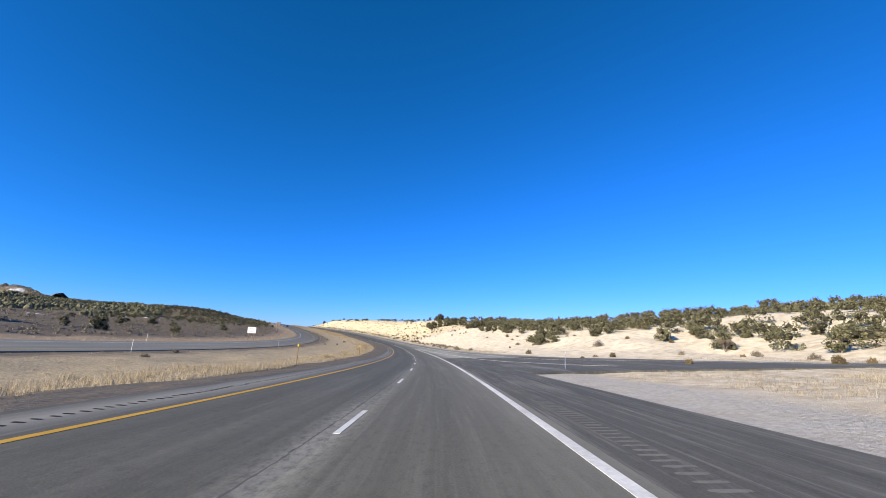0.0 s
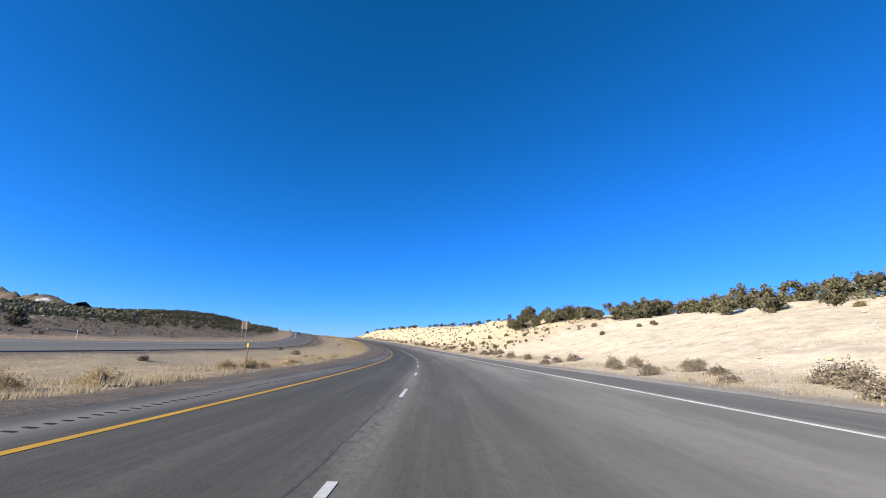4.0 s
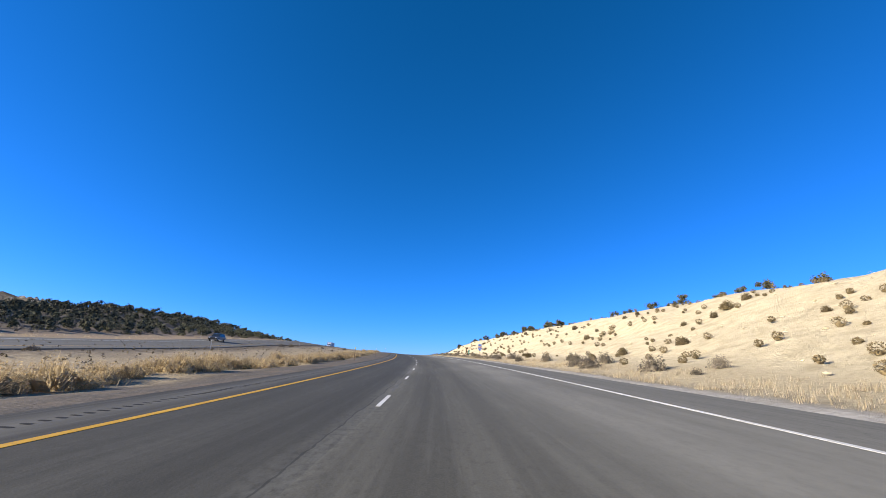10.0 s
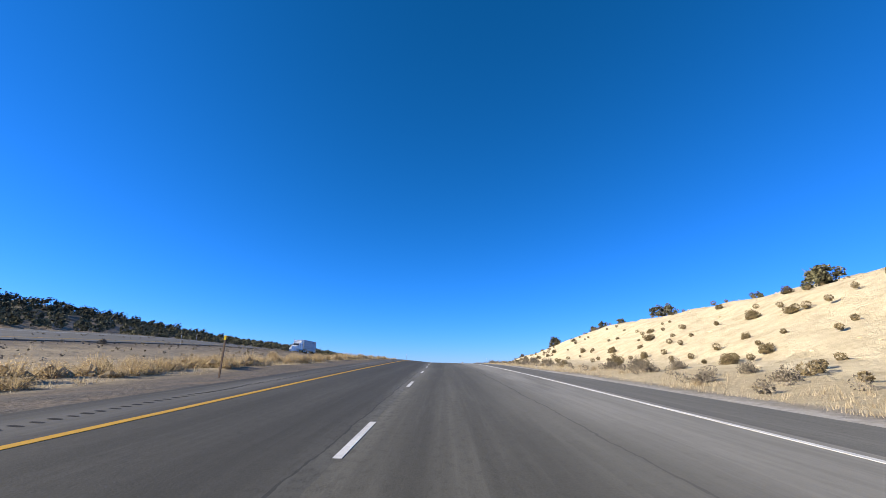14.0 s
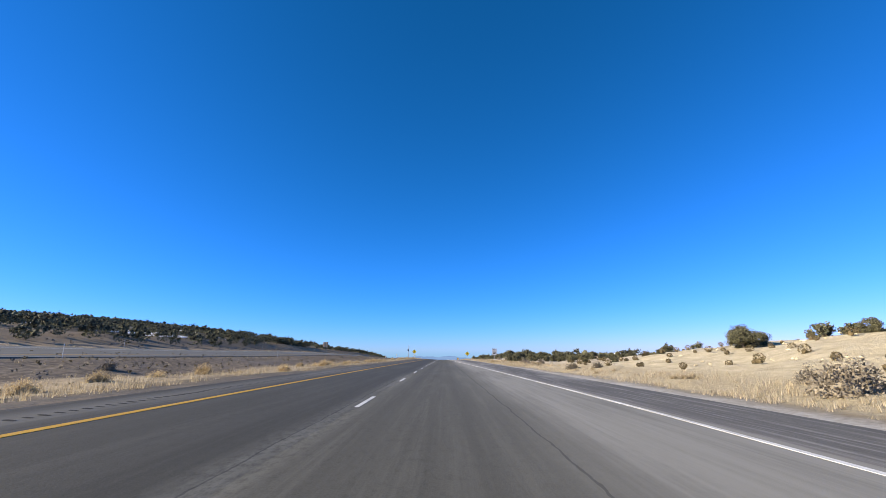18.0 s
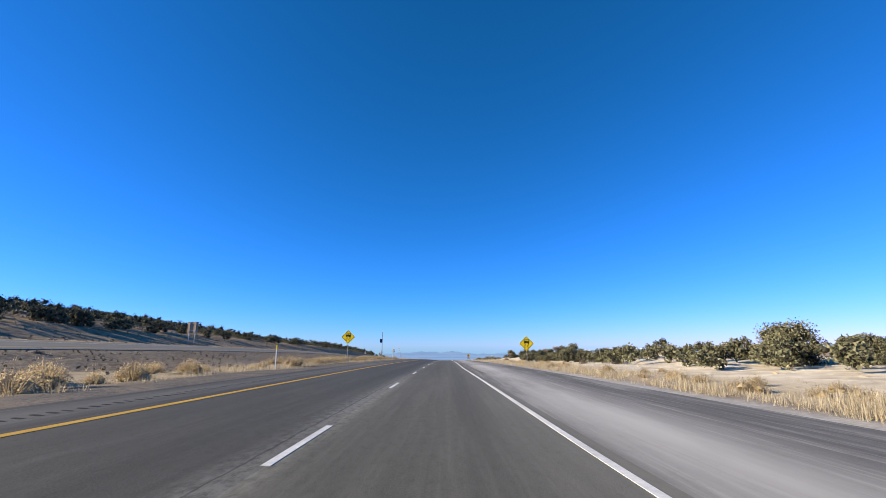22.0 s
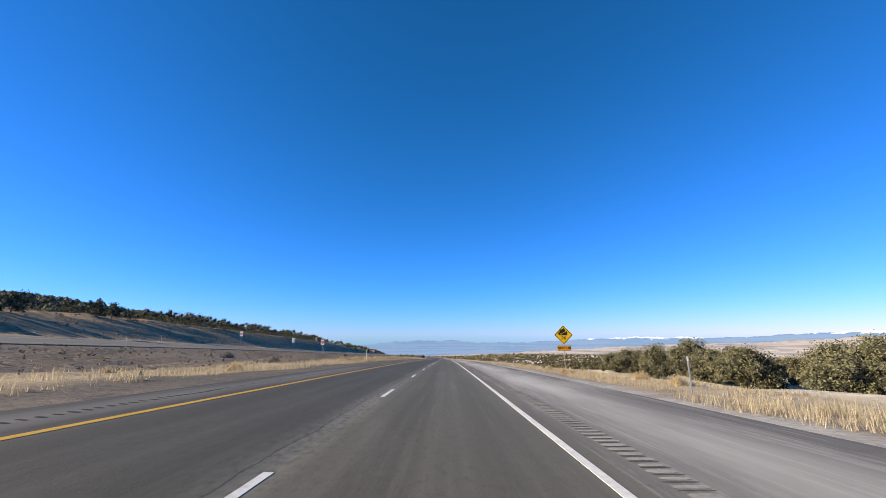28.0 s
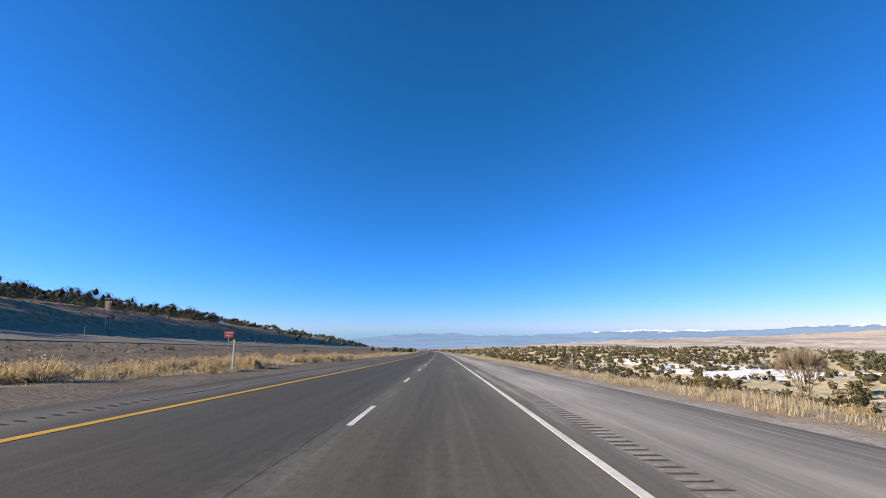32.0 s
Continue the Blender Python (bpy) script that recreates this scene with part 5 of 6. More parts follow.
rubble("stones", 5200, 235, 690, 15, 48, 0.13, "sandstone rubble scattered over the sandy cut")
rubble("stones", 1200, 110, 240, 16, 45, 0.13, "pale stones scattered over the sandy slope")
rubble("stones", 600, 690, 960, 12, 30, 0.11, "pale stones beside the verge")
woods("scrub", 4000, 1040, 1500, 40, 330, 1.2, 8, 0.22, "dark scrub dotted over the falling slope", mat="scrub")
woods("scrub", 2600, 1040, 1330, 15, 90, 0.7, 30, 0.11, "dark scrub dotted over the falling slope", mat="scrub")
woods("scrub", 700, 740, 1050, 60, 200, 2.4, 60, 0.18, "juniper scrub on the flat")
woods("scrub", 900, 1330, 1900, -90, 90, 2.2, 12, 0.4, "scrub beside the falling road", keep=lambda s, u: (np.abs(u) > 14) & (u > -34) | (u < -64))
woods("small_shrubs", 2200, 20, 480, -170, -60, 0.9, 24, 0.12, "grey-brown brush over the plain", mat="sage")
woods("small_shrubs", 420, 235, 420, 15, 52, 0.6, 190, 0.047, "small brown shrubs scattered over the sandy cut", mat="greensage")
woods("small_shrubs", 200, 425, 610, 11.6, 14.4, 0.55, 100, 0.038, "grey dry brush along the foot of the cut", mat="sage")
woods("small_shrubs", 380, 420, 700, 15, 46, 0.6, 190, 0.047, "small brown shrubs scattered over the sandy cut", mat="greensage")
woods("small_shrubs", 500, 1030, 1330, 12, 60, 0.6, 36, 0.09, "brown shrubs over the falling slope", mat="greensage")
woods("small_shrubs", 2400, 300, 1250, -46, -16, 0.24, 12, 0.055, "low brown brush over the median", mat="greensage")
woods("small_shrubs", 1200, 700, 1320, -95, -62, 0.5, 24, 0.08, "grey brush over the shaded bank", mat="sage")
woods("small_shrubs", 2400, 280, 1250, -46, -17, 0.28, 12, 0.055, "low grey brush over the median", mat="sage")


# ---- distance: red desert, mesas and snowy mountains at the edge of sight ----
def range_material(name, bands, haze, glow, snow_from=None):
    """Far rock as through miles of air: level bands by height, gullies in tone only and, high up, snow; haze is painted
    on as a glow.
    """
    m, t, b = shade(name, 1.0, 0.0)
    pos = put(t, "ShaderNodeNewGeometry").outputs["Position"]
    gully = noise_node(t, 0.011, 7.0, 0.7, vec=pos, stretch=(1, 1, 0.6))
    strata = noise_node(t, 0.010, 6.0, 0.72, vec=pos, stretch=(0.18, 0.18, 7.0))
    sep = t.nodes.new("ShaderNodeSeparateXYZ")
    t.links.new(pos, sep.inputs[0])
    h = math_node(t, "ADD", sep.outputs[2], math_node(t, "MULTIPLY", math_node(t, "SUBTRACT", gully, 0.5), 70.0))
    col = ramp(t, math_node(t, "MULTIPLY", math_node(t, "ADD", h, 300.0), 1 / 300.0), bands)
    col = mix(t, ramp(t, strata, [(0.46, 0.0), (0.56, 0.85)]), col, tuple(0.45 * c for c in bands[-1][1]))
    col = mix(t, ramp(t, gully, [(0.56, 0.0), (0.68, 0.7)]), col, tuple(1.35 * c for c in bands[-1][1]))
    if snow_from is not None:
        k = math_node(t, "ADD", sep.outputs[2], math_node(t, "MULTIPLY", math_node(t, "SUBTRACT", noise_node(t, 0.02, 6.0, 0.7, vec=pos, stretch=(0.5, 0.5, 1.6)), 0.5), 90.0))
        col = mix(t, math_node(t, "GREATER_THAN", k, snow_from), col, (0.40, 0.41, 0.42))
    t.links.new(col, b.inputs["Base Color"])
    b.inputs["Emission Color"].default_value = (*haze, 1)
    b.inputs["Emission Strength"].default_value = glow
    return m


def far_range(name, radius, depth, azimuths, heights, foot, material, rough, label, seed):
    """A ridge round the end of the walk: crest heights by direction, in degrees to the left of y."""
    r = np.random.RandomState(seed)
    az = np.arange(azimuths[0], azimuths[-1], 0.1)
    crest = np.interp(az, azimuths, heights)
    waves = [(a, f, r.uniform(0, 6.28)) for a, f in ((0.5, 1.1), (0.3, 2.6), (0.2, 5.7), (0.12, 12.0), (0.08, 27.0))]
    jag = rough * sum(a * np.sin(az * f + p + 0.8 * np.sin(az * f * 0.37)) for a, f, p in waves)
    rows = []
    for back, rise in ((-1.0, 0.0), (-0.8, 0.18), (-0.55, 0.4), (-0.3, 0.66), (-0.15, 0.84), (-0.04, 0.965), (0, 1.0), (0.3, 0.7)):
        rr = radius + back * depth
        x, y = -np.sin(np.radians(az)) * rr + END[0], np.cos(np.radians(az)) * rr + END[1]
        rows.append(np.stack([x, y, foot + (crest - foot) * rise + jag * (rise == 1.0)], -1))
    n = len(az)
    v = np.concatenate(rows)
    f = [(k * n + j + 1, k * n + j, (k + 1) * n + j, (k + 1) * n + j + 1) for k in range(len(rows) - 1) for j in range(n - 1)]
    return tagged(link_mesh(name, v, f, material, smooth=True), label, "mountains", kind="structure")


END = LINE[16 * 37]
# all three ranges glow in the haze colour to imitate distance
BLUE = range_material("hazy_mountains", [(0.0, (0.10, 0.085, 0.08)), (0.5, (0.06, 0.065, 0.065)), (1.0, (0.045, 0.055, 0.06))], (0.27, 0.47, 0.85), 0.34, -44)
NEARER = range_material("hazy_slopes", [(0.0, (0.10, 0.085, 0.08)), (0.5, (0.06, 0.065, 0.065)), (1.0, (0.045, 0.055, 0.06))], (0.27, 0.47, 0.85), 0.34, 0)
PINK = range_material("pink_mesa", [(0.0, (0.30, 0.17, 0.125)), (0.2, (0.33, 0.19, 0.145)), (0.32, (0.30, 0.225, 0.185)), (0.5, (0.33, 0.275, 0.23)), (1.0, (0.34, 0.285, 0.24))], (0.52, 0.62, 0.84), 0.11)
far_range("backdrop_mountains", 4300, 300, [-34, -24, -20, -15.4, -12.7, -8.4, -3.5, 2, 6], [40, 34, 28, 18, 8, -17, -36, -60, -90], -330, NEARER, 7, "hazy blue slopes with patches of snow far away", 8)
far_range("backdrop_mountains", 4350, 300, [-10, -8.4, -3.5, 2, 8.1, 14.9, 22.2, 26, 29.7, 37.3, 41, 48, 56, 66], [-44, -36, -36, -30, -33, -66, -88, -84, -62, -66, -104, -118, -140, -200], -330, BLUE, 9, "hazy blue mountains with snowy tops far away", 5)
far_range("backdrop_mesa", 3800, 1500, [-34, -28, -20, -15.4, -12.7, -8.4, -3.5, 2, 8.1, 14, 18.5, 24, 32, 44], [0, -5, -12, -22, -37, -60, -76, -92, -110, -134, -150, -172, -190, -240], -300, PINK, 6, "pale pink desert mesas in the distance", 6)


def ridge(name, crest, half, material, label, seed):
    """A rocky mountain: its crest line with heights, spurs and gullies down both sides."""
    r = np.random.RandomState(seed)
    c = glide(np.array(crest, float), 14)
    d = np.gradient(c[:, :2], axis=0)
    d /= np.linalg.norm(d, axis=1)[:, None]
    side = np.stack([d[:, 1], -d[:, 0]], 1)
    k = np.arange(len(c))
    rows = []
    for q in np.linspace(-1, 1, 25):
        x, y = (c[:, :2] + side * q * half).T
        fall = np.clip(1 - abs(q) ** 0.8, 0, 1)
        z = c[:, 2] * fall + 16 * fall ** 0.4 * (1 - fall * 0.7) * rolling(x, y, 150.0) + 3.0 * rolling(x, y, 33.0)
        rows.append(np.stack([x, y, z - 12 * (abs(q) > 0.97)], -1))
    n = len(c)
    f = [(i * n + j, i * n + j + 1, (i + 1) * n + j + 1, (i + 1) * n + j) for i in range(len(rows) - 1) for j in range(n - 1)]
    return tagged(link_mesh(name, np.concatenate(rows), f, material, smooth=True), label, "mountains", kind="structure")


def ridge_material():
    m, t, b = shade("scrubby_cliffs", 0.95, 0.05)
    big, mid = noise_node(t, 0.012, 6.0, 0.7), noise_node(t, 0.06, 6.0, 0.75)
    col = ramp(t, mid, [(0.36, (0.075, 0.068, 0.054)), (0.5, (0.15, 0.128, 0.098)), (0.64, (0.26, 0.22, 0.165))])
    col = mix(t, ramp(t, big, [(0.52, 0.0), (0.62, 0.5)]), col, ramp(t, mid, [(0.35, (0.16, 0.115, 0.07)), (0.6, (0.33, 0.255, 0.165))]))
    col = mix(t, ramp(t, noise_node(t, 0.035, 7.0, 0.75), [(0.60, 0.0), (0.64, 0.8)]), col, (0.62, 0.64, 0.68))
    t.links.new(col, b.inputs["Base Color"])
    bump(t, b, mid, 0.8, 6.0)
    return m


ridge("backdrop_ridge", [(-562, 615, 36), (-600, 622, 41), (-651, 635, 46), (-700, 645, 51), (-747, 655, 56), (-830, 672, 65), (-923, 690, 75), (-1016, 680, 85), (-1100, 520, 88), (-1180, 280, 86), (-1240, 20, 78)], 110, ridge_material(), "rocky mountain with yellow cliffs and old snow", 9)


# ---- road signs and posts ----
MAT["amber"] = speckled("amber_sign_sheet", (0.86, 0.47, 0.0), (0.95, 0.54, 0.005), 4.0, 1.0, 0.45, 0.4)
MAT["signorange"] = speckled("orange_sign_sheet", (0.70, 0.28, 0.01), (0.80, 0.34, 0.015), 4.0, 1.0, 0.45, 0.4)


def post(bm, height, r=0.035, x=0.0, y=0.03):
    return boxes(bm, (r * 2, r * 1.4, height + 0.6), (x, y, height / 2 - 0.3), bevel=0.004)


def diamond(half):
    c = half * 0.06
    return [(-half + c, -c), (-c, -half + c), (c, -half + c), (half - c, -c), (half - c, c), (c, half - c), (-c, half - c), (-half + c, c)]


def plate(w, h, r=0.05):
    out = []
    for cx, cz, a0 in ((w / 2 - r, h / 2 - r, 0), (-w / 2 + r, h / 2 - r, 90), (-w / 2 + r, -h / 2 + r, 180), (w / 2 - r, -h / 2 + r, 270)):
        for a in (0, 30, 60, 90):
            out.append((cx + r * math.cos(radians(a0 + a)), cz + r * math.sin(radians(a0 + a))))
    return out[::-1]


def moved(outline, x, z, k=1.0):
    return [(x + k * a, z + k * b) for a, b in outline]


def strip(bm, points, width, y0, y1):
    """A raised band along the points, as a chain of short plates."""
    p = np.array(points, float)
    for a, b in zip(p[:-1], p[1:]):
        d = b - a
        ln = math.hypot(*d)
        boxes(bm, (ln + width * 0.3, abs(y1 - y0), width), ((a[0] + b[0]) / 2, (y0 + y1) / 2, (a[1] + b[1]) / 2), -math.atan2(d[1], d[0]))
    return bm


def warning_sign(s, u, centre, half, label):
    """A yellow diamond on a steel post; returns it with the height of its middle."""
    ob = thing("warning_sign", s, u, label, "road sign", "yellow warning signs")
    part("post", post(fresh(), centre + half * 0.9, 0.032), MAT["steel"], ob)
    z = centre
    panel = part("panel", slab(fresh(), moved(diamond(half), 0, z), -0.012, 0.0), MAT["signyellow"], ob, "yellow diamond sheet")
    rim = fresh()
    q = half * 0.9
    strip(rim, [(0, z + q), (q, z), (0, z - q), (-q, z), (0, z + q)], half * 0.045, -0.018, -0.012)
    part("border", rim, MAT["black"], panel, "thin black border")
    return ob, panel, z


def slippery(s, u, centre, half, label):
    ob, panel, z = warning_sign(s, u, centre, half, label)
    k = half
    c8, s8 = math.cos(0.1), math.sin(0.1)

    def leaning(points):
        return [(k * (x * c8 + y * s8), z + k * (y * c8 - x * s8)) for x, y in points]

    car = fresh()
    slab(car, leaning([(-0.33, 0.06), (-0.36, 0.12), (-0.36, 0.27), (-0.3, 0.33), (0.3, 0.33), (0.36, 0.27), (0.36, 0.12), (0.33, 0.06)]), -0.02, -0.012)
    for x in (-0.25, 0.25):
        slab(car, leaning([(x - 0.075, -0.03), (x - 0.075, 0.08), (x + 0.075, 0.08), (x + 0.075, -0.03)]), -0.019, -0.012)
    strip(car, leaning([(-0.29, 0.32), (-0.23, 0.55), (0.23, 0.55), (0.29, 0.32)]), 0.055 * k, -0.0195, -0.012)
    strip(car, leaning([(0.0, 0.33), (0.0, 0.55)]), 0.03 * k, -0.0185, -0.012)
    part("car_symbol", car, MAT["black"], panel)
    for x, out in ((-0.2, -1), (0.26, 1)):
        tr = fresh()
        strip(tr, [((x - 0.02 * out + 0.16 * math.sin(a * 5.9 + 0.5) * (1 - 0.25 * a) - 0.1 * (1 - a)) * k, z + (-0.04 - 0.5 * a) * k) for a in np.linspace(0, 1, 18)], 0.05 * k, -0.02, -0.012)
        part("skid_mark", tr, MAT["black"], panel)
    return ob


slippery(828.5, 10.9, 2.75, 1.0, "yellow slippery-road diamond sign on a steel post")
slippery(830.0, -13.6, 3.45, 0.96, "yellow slippery-road diamond sign in the median grass")

# the grade sign
ob, panel, z = warning_sign(1030.0, 13.0, 3.9, 1.05, "yellow steep-grade diamond sign with plate below")
bm = fresh()
slab(bm, moved([(-0.42, -0.02), (0.4, -0.02), (0.4, 0.42)], 0, z - 0.02)[::-1], -0.02, -0.012)
part("slope_symbol", bm, MAT["black"], panel)
bm = fresh()
lean = math.atan2(0.44, 0.82)
ca, sa = math.cos(lean), math.sin(lean)


def tilt(points, dx, dz):
    return [(dx + x * ca - y * sa, z + dz + x * sa + y * ca) for x, y in points]


slab(bm, tilt([(-0.2, 0.1), (-0.2, 0.44), (0.4, 0.44), (0.4, 0.1)], -0.08, 0.16)[::-1], -0.02, -0.012)
slab(bm, tilt([(-0.46, 0.06), (-0.46, 0.2), (-0.36, 0.32), (-0.24, 0.32), (-0.24, 0.06)], -0.08, 0.16)[::-1], -0.02, -0.012)
for x in (-0.36, 0.02, 0.26):
    slab(bm, tilt([(x + 0.07 * math.cos(a), 0.06 + 0.07 * math.sin(a)) for a in np.arange(0, 6.2, 0.7)], -0.08, 0.16)[::-1], -0.02, -0.012)
part("truck_symbol", bm, MAT["black"], panel)
panel.data.materials[0] = MAT["amber"]
lettering("5%", 0.44, (0, -0.016, z - 0.34), MAT["black"], panel)
below = part("lower_plate", slab(fresh(), moved(plate(1.5, 0.55), 0, z - 1.42), -0.012, 0.0), MAT["signorange"], ob, "orange-yellow plate under the diamond")
lettering("NEXT 6 MI", 0.3, (0, -0.016, z - 1.42), MAT["black"], below)
bm = fresh()
strip(bm, [(-0.7, z - 1.65), (0.7, z - 1.65), (0.7, z - 1.19), (-0.7, z - 1.19), (-0.7, z - 1.65)], 0.03, -0.018, -0.012)
part("border", bm, MAT["black"], below)

ob, panel, z = warning_sign(1354.0, 15.0, 3.6, 0.9, "yellow curve warning diamond far down the road")
bm = fresh()
strip(bm, [(0.15, z - 0.45), (0.15, z - 0.1), (0.05, z + 0.15), (-0.2, z + 0.4)], 0.12, -0.018, -0.012)
part("arrow", bm, MAT["black"], panel)


def speed_sign():
    ob = thing("speed_limit_sign", 738.0, 12.6, "white speed limit sign on a steel post", "road sign")
    part("post", post(fresh(), 3.0, 0.045), MAT["steel"], ob)
    z = 2.42
    panel = part("panel", slab(fresh(), moved(plate(1.14, 1.56, 0.06), 0, z), -0.012, 0.0), MAT["signwhite"], ob, "white sheet with dark border")
    bm = fresh()
    strip(bm, [(-0.54, z - 0.75), (0.54, z - 0.75), (0.54, z + 0.75), (-0.54, z + 0.75), (-0.54, z - 0.75)], 0.03, -0.018, -0.012)
    part("border", bm, MAT["black"], panel)
    lettering("SPEED", 0.31, (0, -0.016, z + 0.48), MAT["black"], panel)
    lettering("LIMIT", 0.31, (0, -0.016, z + 0.15), MAT["black"], panel)
    lettering("80", 0.66, (0, -0.016, z - 0.38), MAT["black"], panel)


def route_sign():
    ob = thing("route_marker", 456.4, 14.9, "blue route marker with direction plate on a post", "road sign")
    part("post", post(fresh(), 2.85, 0.045), MAT["wood"], ob)
    top = part("direction_plate", slab(fresh(), moved(plate(0.8, 0.46, 0.05), 0, 2.66), -0.012, 0.0), MAT["signblue"], ob, "blue plate with white word")
    lettering("WEST", 0.27, (0, -0.016, 2.66), MAT["signwhite"], top)
    z = 1.84
    half = [(0.0, -0.56), (0.16, -0.47), (0.32, -0.3), (0.42, -0.08), (0.45, 0.14), (0.43, 0.34), (0.36, 0.5), (0.2, 0.53), (0.0, 0.5)]
    outline = half + [(-x, y) for x, y in half[-2:0:-1]]
    shield = part("shield", slab(fresh(), moved(outline, 0, z), -0.012, 0.0), MAT["signwhite"], ob, "white-edged shield")
    low = [(x * 0.93, min(y, 0.24) * 0.93) for x, y in outline]
    part("blue_field", slab(fresh(), moved([p for i, p in enumerate(low) if i == 0 or p != low[i - 1]][:], 0, z), -0.017, -0.012), MAT["signblue"], shield, "blue field of the shield")
    part("red_band", slab(fresh(), moved([(-0.41, 0.27), (-0.39, 0.36), (-0.33, 0.46), (-0.2, 0.49), (0, 0.46), (0.2, 0.49), (0.33, 0.46), (0.39, 0.36), (0.41, 0.27)], 0, z), -0.017, -0.012), MAT["signred"], shield, "red band of the shield")
    lettering("70", 0.6, (0, -0.021, z - 0.1), MAT["signwhite"], shield)
    lettering("INTERSTATE", 0.1, (0, -0.021, z + 0.36), MAT["signwhite"], shield)


def mile_marker():
    ob = thing("mile_marker", 480.0, 16.2, "narrow green mile marker on a thin post", "road sign", lift=-0.55)
    part("post", post(fresh(), 2.2, 0.03), MAT["steel"], ob)
    panel = part("panel", slab(fresh(), moved(plate(0.34, 1.3, 0.04), 0, 1.62), -0.012, 0.0), MAT["signgreen"], ob, "green upright sheet")
    lettering("MILE", 0.12, (0, -0.016, 2.15), MAT["signwhite"], panel)
    for k, c in enumerate("116"):
        lettering(c, 0.4, (0, -0.016, 1.84 - 0.34 * k), MAT["signwhite"], panel)


speed_sign()
route_sign()
mile_marker()


def no_entry(s, u, centre):
    ob = thing("no_entry_sign", s, u, "white square sign with red disc on a post", "road sign", "signs against wrong entry")
    part("post", post(fresh(), centre + 0.5, 0.045), MAT["steel"], ob)
    panel = part("panel", slab(fresh(), moved(plate(1.0, 1.5, 0.05), 0, centre), -0.012, 0.0), MAT["signwhite"], ob)
    ring = [(0.43 * math.cos(a), 0.43 * math.sin(a)) for a in np.arange(0, 6.28, 0.3)][::-1]
    disc = part("disc", slab(fresh(), moved(ring, 0, centre), -0.017, -0.012), MAT["signred"], panel, "red disc")
    bm = fresh()
    boxes(bm, (0.64, 0.006, 0.14), (0, -0.02, centre))
    part("bar", bm, MAT["signwhite"], disc)
    lettering("DO NOT", 0.15, (0, -0.02, centre + 0.21), MAT["signwhite"], disc)
    lettering("ENTER", 0.15, (0, -0.02, centre - 0.23), MAT["signwhite"], disc)


def wrong_way(s, u, centre):
    ob = thing("wrong_way_sign", s, u, "red sign with white words on a post", "road sign", "signs against wrong entry")
    part("post", post(fresh(), centre + 0.3, 0.045), MAT["steel"], ob)
    panel = part("panel", slab(fresh(), moved(plate(1.5, 1.05, 0.05), 0, centre), -0.012, 0.0), MAT["signred"], ob)
    lettering("WRONG", 0.38, (0, -0.016, centre + 0.24), MAT["signwhite"], panel)
    lettering("WAY", 0.38, (0, -0.016, centre - 0.22), MAT["signwhite"], panel)
    return ob


no_entry(1110, -36.6, 3.6)
no_entry(1121.6, -66.5, 3.3)
wrong_way(1197, -35.5, 2.4)
wrong_way(1212, -67, 2.6)


def sign_back(s, u, centre, w, h, label, boards=5, mat="wood"):
    """A guide sign seen from behind: upright boards on two posts, with cross rails."""
    ob = thing("sign_back", s, u, label, "road sign")
    for x in (-w * 0.28, w * 0.28) if w > 2 else (0.0,):
        part("post", boxes(fresh(), (0.16 if w > 2 else 0.08, 0.14 if w > 2 else 0.06, centre + h / 2 + 0.5), (x, -0.1, (centre + h / 2) / 2 - 0.25), bevel=0.01), MAT["steel" if mat != "wood" else "wood"], ob)
    bw = w / boards
    for k in range(boards):
        bm = fresh()
        boxes(bm, (bw - 0.02, 0.03, h), (-w / 2 + bw * (k + 0.5), 0, centre), bevel=0.006)
        part("board", bm, MAT[mat], ob)
    for dz in (-0.32, 0.32):
        part("rail", boxes(fresh(), (w * 0.96, 0.06, 0.09), (0, -0.05, centre + dz * h)), MAT["steel"], ob)
    return ob


MAT["plywood"] = speckled("tan_plywood", (0.36, 0.24, 0.14), (0.52, 0.37, 0.24), 6.0, 1.5)
sign_back(325.5, -60.5, 4.9, 2.6, 3.2, "tall tan wooden sign back on two posts", 4, "plywood")
sign_back(890, -71.5, 4.6, 3.0, 3.0, "tan wooden sign back on two posts", 4, "plywood")
sign_back(1212.5, -68.2, 4.4, 1.3, 1.8, "narrow tan sign back above the red sign", 2, "plywood")
sign_back(1170, -66, 3.0, 1.4, 2.0, "small pale sign back on the far verge", 2, "signwhite")
sign_back(948, -21.8, 3.6, 0.95, 1.25, "pale sign back in the wide median", 2, "signwhite")

pole = thing("sensor_pole", 970.3, -22.0, "tall thin steel pole with a white sensor box", "pole")
part("pole", rod(fresh(), (0, 0, -0.6), (0, 0, 5.6), 0.06, 0.045, 10), MAT["steel"], pole)
box_ = part("sensor_box", boxes(fresh(), (0.7, 0.3, 0.62), (0, 0, 5.3), bevel=0.03), MAT["signwhite"], pole, "white sensor box")
part("bracket", boxes(fresh(), (0.16, 0.2, 0.12), (0, 0, 4.94), bevel=0.01), MAT["steel"], box_)

board = thing("roadside_board", 147, -50.4, "large white board on two wooden posts", "road sign")
for x in (-0.9, 0.9):
    part("post", boxes(fresh(), (0.18, 0.16, 4.4), (x, 0.12, 1.7), bevel=0.01), MAT["wood"], board)
face = part("panel", slab(fresh(), moved(plate(2.6, 1.9, 0.08), 0, 3.3), -0.02, 0.0), MAT["signwhite"], board)
for k, w in enumerate((1.5, 1.8, 1.2)):
    part("text_bar", boxes(fresh(), (w, 0.006, 0.12), (0, -0.024, 3.75 - 0.45 * k)), MAT["steel"], face)


